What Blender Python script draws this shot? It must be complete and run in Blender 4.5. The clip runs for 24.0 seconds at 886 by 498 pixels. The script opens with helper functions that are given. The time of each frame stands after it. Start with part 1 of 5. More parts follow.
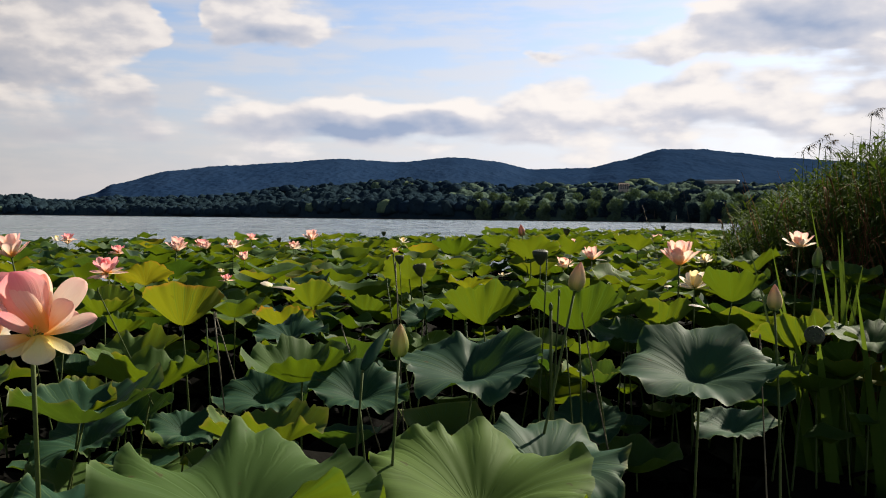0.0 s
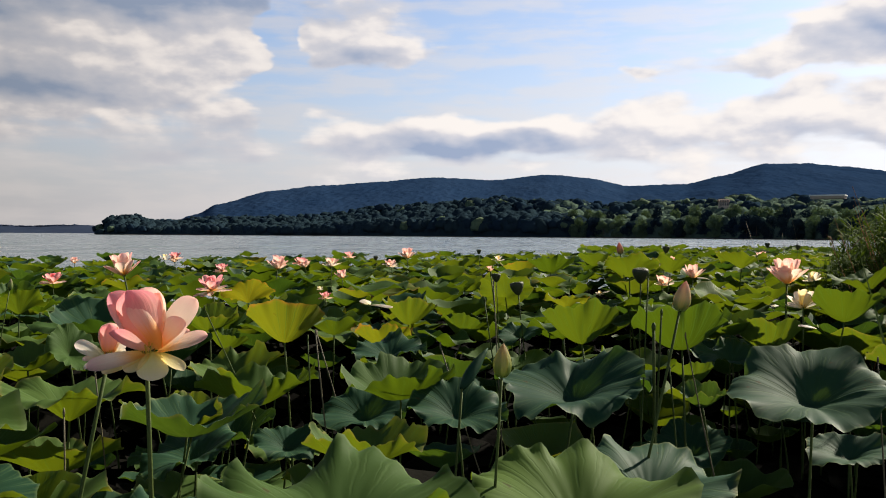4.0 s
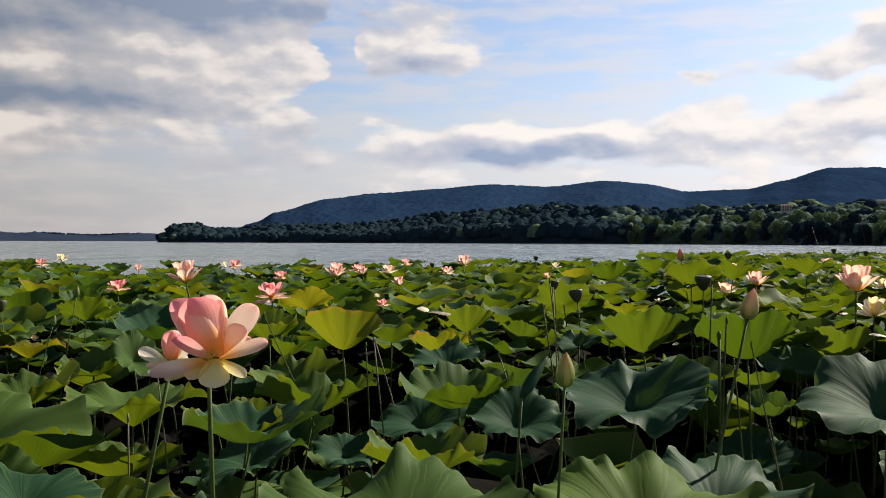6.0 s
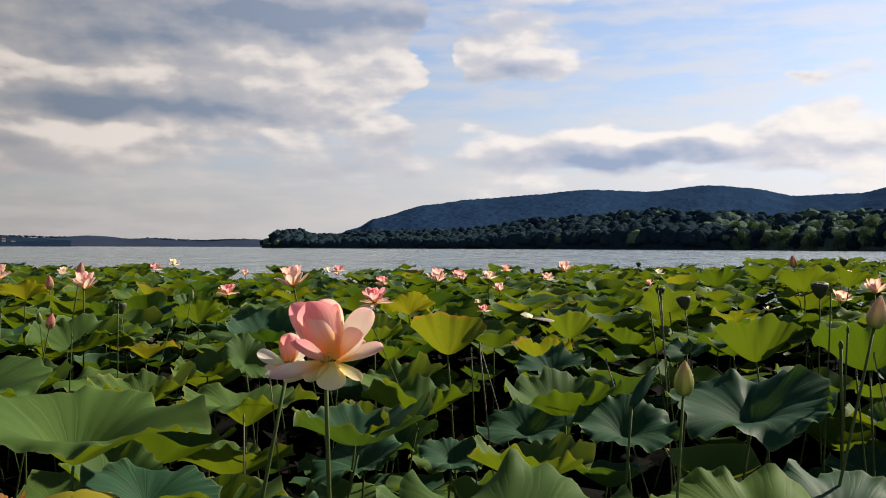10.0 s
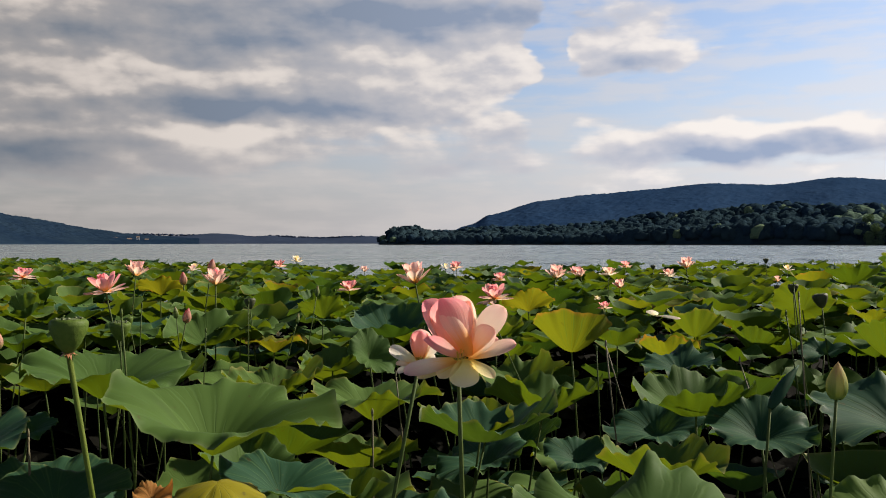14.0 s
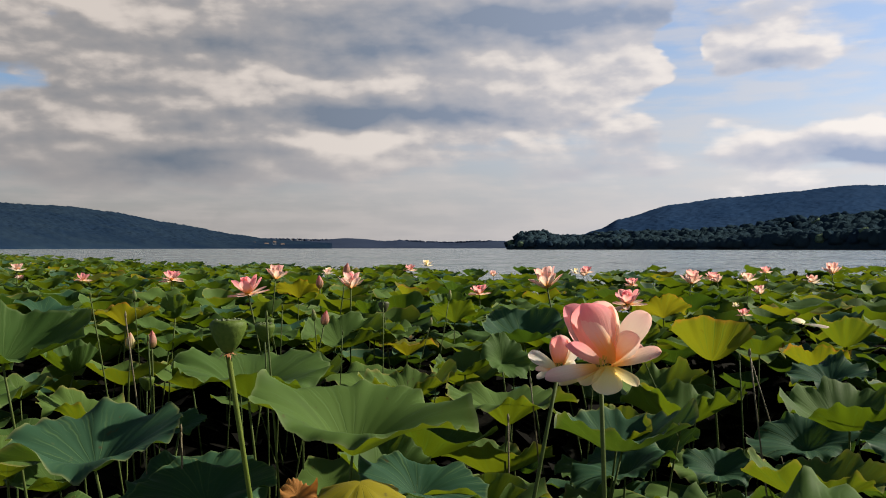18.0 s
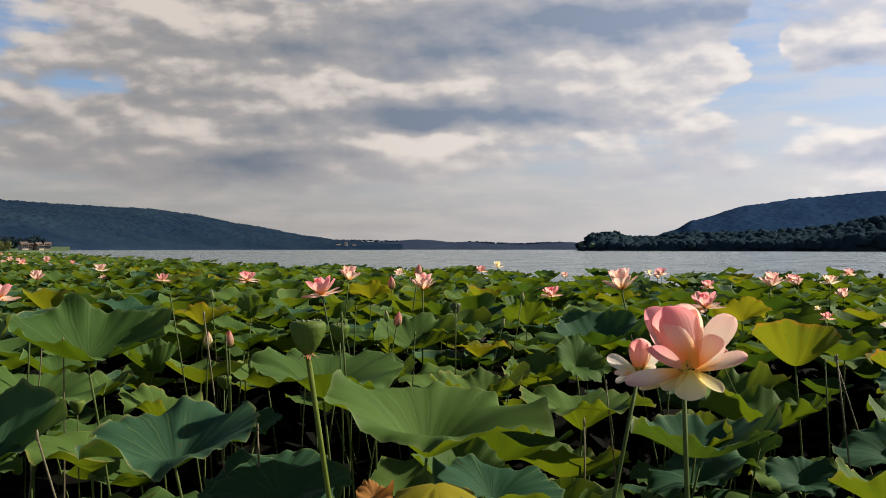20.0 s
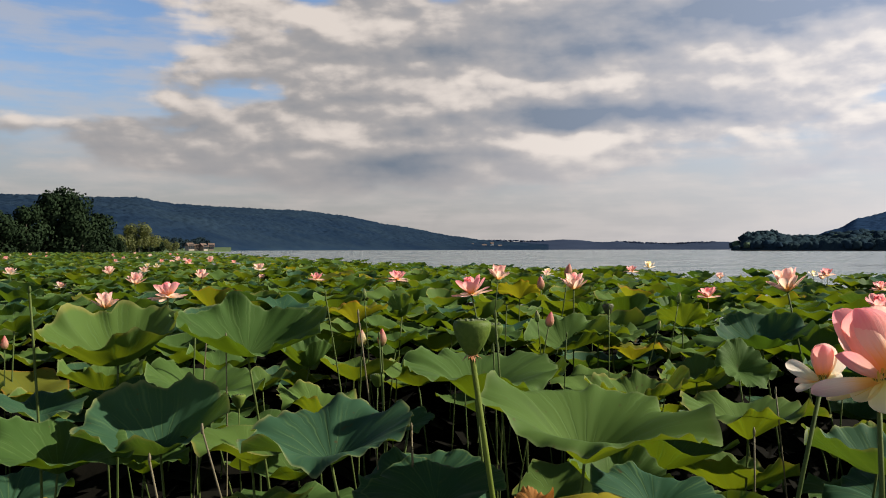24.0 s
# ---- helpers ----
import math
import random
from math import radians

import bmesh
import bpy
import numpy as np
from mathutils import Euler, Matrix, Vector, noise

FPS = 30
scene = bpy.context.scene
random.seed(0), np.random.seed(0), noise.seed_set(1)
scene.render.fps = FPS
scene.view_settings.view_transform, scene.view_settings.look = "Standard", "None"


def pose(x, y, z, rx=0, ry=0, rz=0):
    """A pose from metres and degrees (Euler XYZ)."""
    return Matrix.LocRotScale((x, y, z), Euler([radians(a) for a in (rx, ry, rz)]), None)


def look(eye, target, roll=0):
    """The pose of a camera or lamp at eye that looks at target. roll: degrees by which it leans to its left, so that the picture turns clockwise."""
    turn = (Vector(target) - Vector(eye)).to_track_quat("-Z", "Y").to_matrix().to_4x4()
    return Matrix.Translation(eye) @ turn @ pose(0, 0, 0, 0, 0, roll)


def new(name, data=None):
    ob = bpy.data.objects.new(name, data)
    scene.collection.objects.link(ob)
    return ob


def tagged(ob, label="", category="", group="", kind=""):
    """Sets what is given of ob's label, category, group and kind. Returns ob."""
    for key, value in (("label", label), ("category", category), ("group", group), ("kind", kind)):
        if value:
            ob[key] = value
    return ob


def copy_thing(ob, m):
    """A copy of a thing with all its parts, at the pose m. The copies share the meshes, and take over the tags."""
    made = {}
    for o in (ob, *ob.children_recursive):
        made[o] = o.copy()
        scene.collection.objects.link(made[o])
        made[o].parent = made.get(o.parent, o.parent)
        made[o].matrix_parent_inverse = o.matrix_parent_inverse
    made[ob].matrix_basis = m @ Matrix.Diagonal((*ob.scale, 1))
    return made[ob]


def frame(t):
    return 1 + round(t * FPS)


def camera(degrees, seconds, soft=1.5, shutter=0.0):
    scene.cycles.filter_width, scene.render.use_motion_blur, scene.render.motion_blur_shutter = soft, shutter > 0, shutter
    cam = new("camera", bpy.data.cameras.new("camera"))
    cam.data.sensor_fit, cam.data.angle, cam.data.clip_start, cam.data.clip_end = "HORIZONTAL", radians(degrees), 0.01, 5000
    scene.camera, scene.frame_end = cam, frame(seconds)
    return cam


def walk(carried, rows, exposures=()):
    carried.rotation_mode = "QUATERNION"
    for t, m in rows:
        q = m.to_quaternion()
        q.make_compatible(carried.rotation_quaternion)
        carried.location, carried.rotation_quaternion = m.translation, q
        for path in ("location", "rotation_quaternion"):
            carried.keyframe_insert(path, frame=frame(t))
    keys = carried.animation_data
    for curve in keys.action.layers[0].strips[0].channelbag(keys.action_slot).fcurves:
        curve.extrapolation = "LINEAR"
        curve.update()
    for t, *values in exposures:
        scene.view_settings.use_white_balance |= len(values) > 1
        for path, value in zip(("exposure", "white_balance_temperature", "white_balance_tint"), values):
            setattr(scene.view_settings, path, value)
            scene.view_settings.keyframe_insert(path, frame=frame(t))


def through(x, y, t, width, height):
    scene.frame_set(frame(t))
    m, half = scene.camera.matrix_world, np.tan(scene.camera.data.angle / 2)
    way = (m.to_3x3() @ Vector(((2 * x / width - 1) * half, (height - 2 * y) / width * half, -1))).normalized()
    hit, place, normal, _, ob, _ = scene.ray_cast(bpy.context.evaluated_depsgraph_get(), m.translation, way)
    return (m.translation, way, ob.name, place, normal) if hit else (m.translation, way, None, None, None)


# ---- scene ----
EYE = 1.4
cam = camera(52.8, 24.0, soft=1.0)
PATH = [
    (0, 0.0000, 0.0001, 0.0001, -0.000, -2.027, -0.562),
    (0.5, -0.0026, 0.0086, 0.0010, 1.031, -1.879, -0.450),
    (1, 0.0005, 0.0087, 0.0001, 2.049, -1.702, -0.353),
    (1.5, -0.0017, 0.0003, 0.0007, 2.906, -1.515, -0.294),
    (2, -0.0044, -0.0076, 0.0014, 3.666, -1.346, -0.220),
    (2.5, -0.0041, -0.0076, 0.0030, 4.328, -1.202, -0.136),
    (4.5, -0.0188, 0.0220, 0.0011, 6.781, -0.831, -0.314),
    (5, -0.0130, 0.0347, 0.0004, 7.724, -0.714, -0.231),
    (5.5, -0.0224, 0.0374, 0.0015, 8.687, -0.589, -0.164),
    (6, -0.0283, 0.0319, 0.0016, 9.615, -0.490, -0.126),
    (6.5, -0.0359, 0.0266, 0.0022, 10.408, -0.439, -0.152),
    (7, -0.0329, 0.0236, 0.0000, 11.086, -0.370, -0.110),
    (7.5, -0.0369, 0.0221, 0.0001, 11.677, -0.359, -0.236),
    (8, -0.0433, 0.0161, 0.0008, 12.287, -0.284, -0.340),
    (8.5, -0.0489, 0.0154, 0.0028, 13.048, -0.244, -0.418),
    (9, -0.0487, 0.0182, 0.0020, 13.995, -0.202, -0.433),
    (9.5, -0.0596, 0.0219, 0.0011, 14.917, -0.159, -0.317),
    (10, -0.0584, 0.0260, 0.0003, 15.878, -0.127, -0.173),
    (10.5, -0.0522, 0.0332, 0.0007, 16.767, -0.175, -0.139),
    (12.5, -0.0775, 0.0366, -0.0018, 20.455, -0.242, -0.057),
    (13, -0.0847, 0.0345, -0.0009, 21.526, -0.268, -0.030),
    (13.5, -0.0946, 0.0320, -0.0009, 22.425, -0.308, -0.015),
    (14, -0.0972, 0.0323, 0.0004, 23.226, -0.375, 0.049),
    (14.5, -0.0953, 0.0323, -0.0007, 24.029, -0.424, 0.167),
    (15, -0.0990, 0.0339, -0.0011, 24.955, -0.423, 0.255),
    (15.5, -0.1033, 0.0347, -0.0006, 26.048, -0.373, 0.333),
    (16, -0.1116, 0.0364, -0.0001, 27.185, -0.303, 0.317),
    (16.5, -0.1164, 0.0375, 0.0004, 28.258, -0.214, 0.226),
    (17, -0.1202, 0.0372, 0.0003, 29.253, -0.104, 0.137),
    (17.5, -0.1209, 0.0342, 0.0001, 30.315, -0.074, 0.077),
    (18, -0.1246, 0.0313, -0.0005, 31.405, -0.069, 0.014),
    (18.5, -0.1316, 0.0346, -0.0002, 32.520, -0.024, -0.031),
    (20.5, -0.1577, 0.0511, -0.0016, 37.104, -0.012, -0.048),
    (21, -0.1732, 0.0637, -0.0024, 38.358, -0.026, -0.094),
    (21.5, -0.1852, 0.0708, -0.0048, 39.647, 0.045, -0.144),
    (22, -0.1920, 0.0731, -0.0060, 40.981, 0.062, -0.087),
    (22.5, -0.1998, 0.0736, -0.0073, 42.185, 0.062, 0.046),
    (23, -0.2029, 0.0737, -0.0072, 43.269, 0.062, 0.135),
    (23.5, -0.2039, 0.0740, -0.0078, 44.286, 0.060, 0.135),
    (24, -0.2087, 0.0778, -0.0070, 45.242, 0.024, 0.045),
]
walk(cam, [(t, pose(x, y, EYE + z, 90 + pitch, lean, yaw)) for t, x, y, z, yaw, pitch, lean in PATH],
     exposures=[(0.0, 0.0), (9.0, 0.0), (15.0, -0.05), (19.0, -0.03), (23.0, 0.10), (24.0, 0.12)])

# ---- sky, sun ----
SUN_AZ, SUN_EL = 42.0, 34.0          # degrees to the right of the first view, and up


class Graph:
    """Shortcuts for building a node tree."""

    def __init__(self, tree):
        self.tree = tree
        self.tree.nodes.clear()

    def add(self, kind, ins=None, operation="", clamp=False, data_type="", uv_map=""):
        n = self.tree.nodes.new(kind)
        if operation:
            n.operation = operation
        if clamp:
            n.use_clamp = True
        if data_type:
            n.data_type = data_type
        if uv_map:
            n.uv_map = uv_map
        for k, v in (ins or {}).items():
            if isinstance(v, bpy.types.NodeSocket):
                self.tree.links.new(v, n.inputs[k])
            else:
                n.inputs[k].default_value = v
        return n

    def math(self, op, a, b=0.0, clamp=False):
        return self.add("ShaderNodeMath", {0: a, 1: b}, operation=op, clamp=clamp).outputs[0]

    def vec(self, op, a, b=(0, 0, 0)):
        n = self.add("ShaderNodeVectorMath", {0: a, 1: b}, operation=op)
        return n.outputs["Value"] if op in ("DOT_PRODUCT", "LENGTH") else n.outputs[0]

    def ramp(self, v, lo, hi, a=0.0, b=1.0, smooth=True):
        n = self.add("ShaderNodeMapRange", {"Value": v, "From Min": lo, "From Max": hi, "To Min": a, "To Max": b})
        n.interpolation_type = "SMOOTHSTEP" if smooth else "LINEAR"
        return n.outputs["Result"]

    def mix(self, f, a, b):
        n = self.add("ShaderNodeMix", data_type="RGBA")
        for i, v in ((0, f), (6, a), (7, b)):
            if isinstance(v, bpy.types.NodeSocket):
                self.tree.links.new(v, n.inputs[i])
            else:
                n.inputs[i].default_value = v if i == 0 else (*v, 1)
        return n.outputs[2]

    def noise(self, at, scale, detail=4.0, rough=0.55, out="Fac", lac=2.0):
        return self.add("ShaderNodeTexNoise", {"Vector": at, "Scale": scale, "Detail": detail, "Roughness": rough, "Lacunarity": lac}).outputs[out]

    def bump(self, h, strength, dist):
        return self.add("ShaderNodeBump", {"Height": h, "Strength": strength, "Distance": dist}).outputs[0]

    def link(self, a, b):
        self.tree.links.new(a, b)


world = bpy.data.worlds.new("sky")
scene.world = world
world.use_nodes = True
g = Graph(world.node_tree)
way = g.add("ShaderNodeTexCoord").outputs["Generated"]
xyz = g.add("ShaderNodeSeparateXYZ", {0: way}).outputs
az = g.math("MULTIPLY", g.math("ARCTAN2", xyz[0], xyz[1]), 57.2958)
el = g.math("MULTIPLY", g.math("ARCSINE", xyz[2]), 57.2958)
flat = g.add("ShaderNodeCombineXYZ", {0: az, 1: el}).outputs[0]
# clouds are drawn out sideways, more so towards the horizon
strip = g.vec("MULTIPLY", flat, (0.16, 0.30, 0.0))
warp = g.add("ShaderNodeTexNoise", {"Vector": strip, "Scale": 1.3, "Detail": 3.5, "Roughness": 0.48}).outputs["Color"]
bent = g.vec("ADD", flat, g.vec("MULTIPLY", g.vec("SUBTRACT", warp, (0.5, 0.5, 0.5)), (6.5, 2.3, 0.0)))
billow = g.noise(strip, 1.45, 6.0, 0.43)
billow_up = g.noise(g.vec("ADD", strip, (0.05, 0.17, 0.0)), 1.45, 6.0, 0.43)
puff = g.noise(g.vec("MULTIPLY", bent, (0.26, 0.66, 0.0)), 1.3, 5.0, 0.46)
wisp = g.noise(g.vec("MULTIPLY", flat, (0.05, 0.33, 0.0)), 2.6, 5.0, 0.52)


def blobs(rows):
    total = 0.0
    for a, e, w, h, k in rows:
        d = g.vec("MULTIPLY", g.vec("SUBTRACT", bent, (a, e, 0)), (1 / w, 1 / h, 0))
        total = g.math("ADD", total, g.math("MULTIPLY", g.math("EXPONENT", g.math("MULTIPLY", g.vec("DOT_PRODUCT", d, d), -1.0)), k))
    return total


# where clouds stand: azimuth, elevation, half width, half height, weight
cover = blobs([
    (-23.0, 10.2, 5.2, 2.15, 1.1), (-10.9, 11.8, 4.3, 1.26, 1.7), (6.4, 10.4, 1.5, 0.43, 1), (21.7, 11.5, 8.5, 2.07, 1.5), (-5.8, 6.3, 10.3, 1.47, 1.5),
    (12.6, 7.1, 9.6, 2.51, 1.2), (25.9, 6.2, 4.2, 3.32, 0.9), (-21.7, 5.1, 4.9, 1.21, 0.6), (-30.2, 11.8, 10.6, 3.97, 1.3), (-37.1, 6.1, 3.4, 1.37, 0.7),
    (-35.4, 12.0, 14.8, 4.03, 1), (-41.7, 6.0, 8.2, 1.59, 0.9), (-46.1, 8.2, 12.1, 4.97, 0.6), (-43.2, 12.5, 22.1, 3.95, 1.2), (-58.0, 6.4, 12.1, 2.51, 1),
    (-23.7, 10.7, 5.7, 2.23, 0.5)])
gaps = blobs([
    (-6.7, 9.2, 10.4, 1.26, 1), (3.4, 12.6, 9.8, 1.67, 1), (-7.4, 9.0, 11.0, 1.06, 0.6), (-69.5, 12.9, 4.2, 3.21, 3.4), (-64.0, 8.7, 3.0, 0.52, 0.8), (-57.3, 9.5, 2.0, 0.57, 0.5),
    (-16.4, 12.1, 1.1, 4.13, 1), (-56.3, 9.5, 1.6, 0.58, 0.3), (-16.7, 9.2, 2.0, 3.12, 0.8), (15.9, 9.5, 8.6, 0.57, 0.8), (-16.4, 11.2, 1.1, 2.74, 1)])
shade = blobs([
    (-11.2, 11.2, 2.7, 0.63, 1.1), (22.1, 11.4, 5.1, 1.45, 1), (-4.5, 5.6, 7.4, 0.78, 1.9), (16.3, 5.9, 1.9, 0.52, 0.7), (-22.3, 4.9, 4.2, 0.60, 0.5),
    (-34.1, 8.5, 6.6, 0.81, 0.75), (-25.1, 14.3, 10.9, 1.42, 1.9), (-38.7, 11.2, 1.9, 0.82, 0.5), (-36.7, 8.3, 9.4, 0.72, 0.6), (-44.4, 12.1, 5.4, 0.94, 0.7),
    (-47.0, 5.1, 2.8, 0.80, 0.7), (-41.7, 3.6, 1.9, 0.53, 0.4), (-36.8, 8.4, 9.3, 0.81, 0.45), (-35.7, 12.7, 5.1, 0.86, 0.7), (-48.4, 5.2, 3.4, 1.14, 0.8),
    (-37.4, 8.6, 8.5, 0.73, 0.3), (-44.8, 12.9, 2.3, 0.82, 0.5), (-49.7, 5.1, 3.9, 0.89, 0.6), (-63.6, 6.3, 6.3, 1.48, 0.4)])
shine = blobs([
    (-9.8, 12.5, 3.4, 0.56, 0.9), (-3.8, 7.2, 7.1, 0.59, 1.4), (15.5, 12.4, 2.1, 1.23, 0.9), (12.6, 7.9, 8.9, 1.34, 0.7), (-13.3, 6.6, 2.5, 0.50, 0.6),
    (-23.3, 10.8, 5.7, 2.10, 0.35), (-37.2, 6.6, 3.4, 0.65, 0.7), (-23.9, 10.9, 6.2, 1.96, 0.15), (-43.3, 10.1, 3.5, 0.94, 0.6), (-38.9, 6.8, 5.1, 0.57, 0.6),
    (-40.9, 10.6, 6.8, 1.01, 0.4), (-48.6, 7.0, 6.5, 0.78, 0.4), (-36.6, 6.7, 3.0, 0.70, 0.5), (-62.0, 13.2, 3.2, 1.46, 0.9), (-53.5, 14.2, 6.0, 0.75, 0.8),
    (-54.4, 7.3, 3.4, 0.87, 0.5), (-40.7, 10.7, 7.7, 0.95, 0.5), (-24.0, 10.8, 5.4, 1.89, 0.15)])
calm = g.math("MAXIMUM", g.ramp(el, 3.5, 7.5, 0.2, 1.0), g.ramp(az, -26.0, -12.0))
high = g.ramp(el, 18.0, 34.0)
field = g.math("ADD", g.math("SUBTRACT", cover, gaps), g.math("MULTIPLY", g.math("MULTIPLY", g.math("SUBTRACT", billow, 0.5), 2.8), calm))
field = g.math("ADD", field, g.math("MULTIPLY", g.math("SUBTRACT", wisp, 0.5), 0.9))
field = g.math("SUBTRACT", field, g.math("MULTIPLY", high, 0.8))
cloud = g.ramp(field, 0.15, 0.80)
lit = g.math("MULTIPLY", g.math("MULTIPLY", g.math("SUBTRACT", billow, billow_up), 3.8), calm)
tone = g.math("ADD", g.math("SUBTRACT", g.math("MULTIPLY", shine, 0.85), g.math("MULTIPLY", shade, 0.78)), g.math("ADD", lit, g.math("MULTIPLY", g.math("SUBTRACT", wisp, 0.5), 0.7)))
tone = g.math("ADD", tone, g.math("MULTIPLY", g.math("SUBTRACT", 0.7, field), 0.16))
tone = g.math("ADD", tone, g.math("MULTIPLY", g.math("MULTIPLY", g.math("SUBTRACT", puff, 0.5), g.ramp(el, 4.0, 11.0, 0.7, 1.25)), calm))
right = g.ramp(az, -56.0, 2.0)
tops = g.mix(g.ramp(tone, -1.5, 0.25, smooth=False), g.mix(right, (0.158, 0.190, 0.236), (0.36, 0.435, 0.60)), g.mix(right, (0.405, 0.376, 0.364), (0.80, 0.77, 0.79)))
tops = g.mix(g.ramp(tone, -0.2, 0.75), tops, g.mix(right, (0.68, 0.61, 0.56), (0.99, 0.93, 0.89)))
# towards the sun the sky is paler and brighter
sunward = g.ramp(az, -60.0, 30.0)
air = g.add("ShaderNodeTexSky")
air.sky_type, air.sun_disc, air.sun_elevation, air.sun_rotation = "NISHITA", False, radians(SUN_EL), radians(SUN_AZ)
air.air_density, air.dust_density, air.ozone_density = 1.0, 1.2, 2.0
blue = g.vec("MULTIPLY", air.outputs[0], (0.108, 0.120, 0.138))
haze = g.math("MULTIPLY", g.ramp(el, 0.0, 13.0, 0.95, 0.2), g.math("SUBTRACT", 1.0, g.math("MULTIPLY", g.ramp(az, -40.0, -66.0), g.ramp(el, 5.0, 12.0))))
glare = g.mix(sunward, (0.350, 0.330, 0.318), (0.93, 0.91, 0.98))
blue = g.mix(haze, blue, glare)
blue = g.mix(g.math("MULTIPLY", g.ramp(g.math("ADD", wisp, g.math("MULTIPLY", puff, 0.4)), 0.55, 0.85), 0.5), blue, g.mix(sunward, (0.50, 0.46, 0.44), (0.94, 0.89, 0.88)))
deep = g.vec("MULTIPLY", air.outputs[0], (0.032, 0.036, 0.040))
blue = g.mix(g.ramp(el, 18.0, 34.0), blue, deep)
sky = g.mix(g.math("MULTIPLY", cloud, g.ramp(el, -1.0, 3.0, 0.35, 1.0)), blue, tops)
sky = g.mix(g.ramp(el, -3.0, -0.5), (0.10, 0.12, 0.09), sky)
out = g.add("ShaderNodeBackground", {"Color": sky, "Strength": 1.0}).outputs[0]
g.link(out, g.add("ShaderNodeOutputWorld").inputs[0])

sun_data = bpy.data.lights.new("sun", "SUN")
sun_data.energy, sun_data.angle, sun_data.color = 8.6, radians(0.8), (1.0, 0.91, 0.75)
sun = new("sun", sun_data)
a, e = radians(SUN_AZ), radians(SUN_EL)
sun.matrix_basis = look((40 * math.sin(a) * math.cos(e), 40 * math.cos(a) * math.cos(e), 40 * math.sin(e)), (0, 0, 0))

# ---- materials ----
def material(name):
    m = bpy.data.materials.new(name)
    m.use_nodes = True
    return m, Graph(m.node_tree)


def finish(g, shader):
    g.link(shader, g.add("ShaderNodeOutputMaterial").inputs[0])


def leaf_material(name, top_a, top_b, glow_a, glow_b, edge, through=0.36, gloss=0.62, brown=0.3, from_pick=0.6):
    """Lotus blade: waxy, thin enough to let the sun through, with forked veins that run from the middle to the rim."""
    m, g = material(name)
    uv = g.add("ShaderNodeUVMap", uv_map="blade").outputs[0]
    obj = g.add("ShaderNodeTexCoord").outputs["Object"]
    rnd = g.add("ShaderNodeObjectInfo").outputs["Random"]
    island = g.add("ShaderNodeNewGeometry").outputs["Random Per Island"]
    pick = g.math("FRACT", g.math("ADD", rnd, island))
    s = g.add("ShaderNodeSeparateXYZ", {0: uv}).outputs
    big = g.noise(obj, 5.0, 3.0)
    fine = g.noise(obj, 60.0, 4.0)
    wob = g.math("MULTIPLY", g.math("SUBTRACT", g.noise(obj, 9.0, 3.0), 0.5), 0.035)
    ang = g.math("ADD", s[0], wob)
    v1 = g.math("ABSOLUTE", g.math("SUBTRACT", g.math("FRACT", g.math("MULTIPLY", ang, 21.0)), 0.5))
    v2 = g.math("ABSOLUTE", g.math("SUBTRACT", g.math("FRACT", g.math("MULTIPLY", ang, 42.0)), 0.5))
    vein = g.math("MULTIPLY", g.ramp(v1, 0.0, 0.11, 1.0, 0.0), g.ramp(s[1], 0.03, 0.2))
    vein2 = g.math("MULTIPLY", g.ramp(v2, 0.0, 0.12, 0.6, 0.0), g.ramp(s[1], 0.5, 0.7))
    veins = g.math("MULTIPLY", g.math("MAXIMUM", vein, vein2), g.ramp(g.noise(obj, 7.0, 2.0), 0.35, 0.6))
    top = g.mix(g.math("ADD", g.math("MULTIPLY", pick, 0.7), g.math("MULTIPLY", big, 0.35)), top_a, top_b)
    top = g.mix(g.math("MULTIPLY", veins, 0.30), top, (0.15, 0.23, 0.075))
    top = g.mix(g.ramp(fine, 0.62, 0.75, 0.0, 0.35), top, (0.10, 0.12, 0.05))
    rim = g.math("MULTIPLY", g.ramp(g.math("ADD", s[1], g.math("MULTIPLY", g.math("SUBTRACT", g.noise(obj, 9.0, 3.0), 0.5), 0.25)), 0.93, 1.03), g.ramp(pick, from_pick, from_pick + 0.25))
    top = g.mix(g.ramp(s[1], 0.955, 1.0, 0.0, 0.55), top, (0.15, 0.21, 0.085))
    spots = g.ramp(g.noise(obj, 33.0, 2.0), 0.70, 0.74)
    top = g.mix(g.math("MULTIPLY", spots, 0.7), top, (0.07, 0.05, 0.025))
    top = g.mix(g.math("MULTIPLY", rim, brown), top, edge)
    glow = g.mix(pick, glow_a, glow_b)
    glow = g.mix(g.math("MULTIPLY", veins, 0.7), glow, (0.08, 0.16, 0.012))
    glow = g.mix(g.math("MULTIPLY", rim, brown), glow, edge)
    relief = g.math("ADD", g.math("MULTIPLY", veins, -0.45), g.math("ADD", g.math("MULTIPLY", fine, 0.12), g.math("MULTIPLY", big, 0.7)))
    nrm = g.bump(relief, 0.35, 0.003)
    body = g.add("ShaderNodeBsdfPrincipled", {"Base Color": top, "Roughness": g.ramp(big, 0.3, 0.7, gloss - 0.04, gloss + 0.12), "Specular IOR Level": 0.09, "Normal": nrm}).outputs[0]
    thin = g.add("ShaderNodeBsdfTranslucent", {"Color": glow, "Normal": nrm}).outputs[0]
    finish(g, g.add("ShaderNodeMixShader", {0: through, 1: body, 2: thin}).outputs[0])
    return m


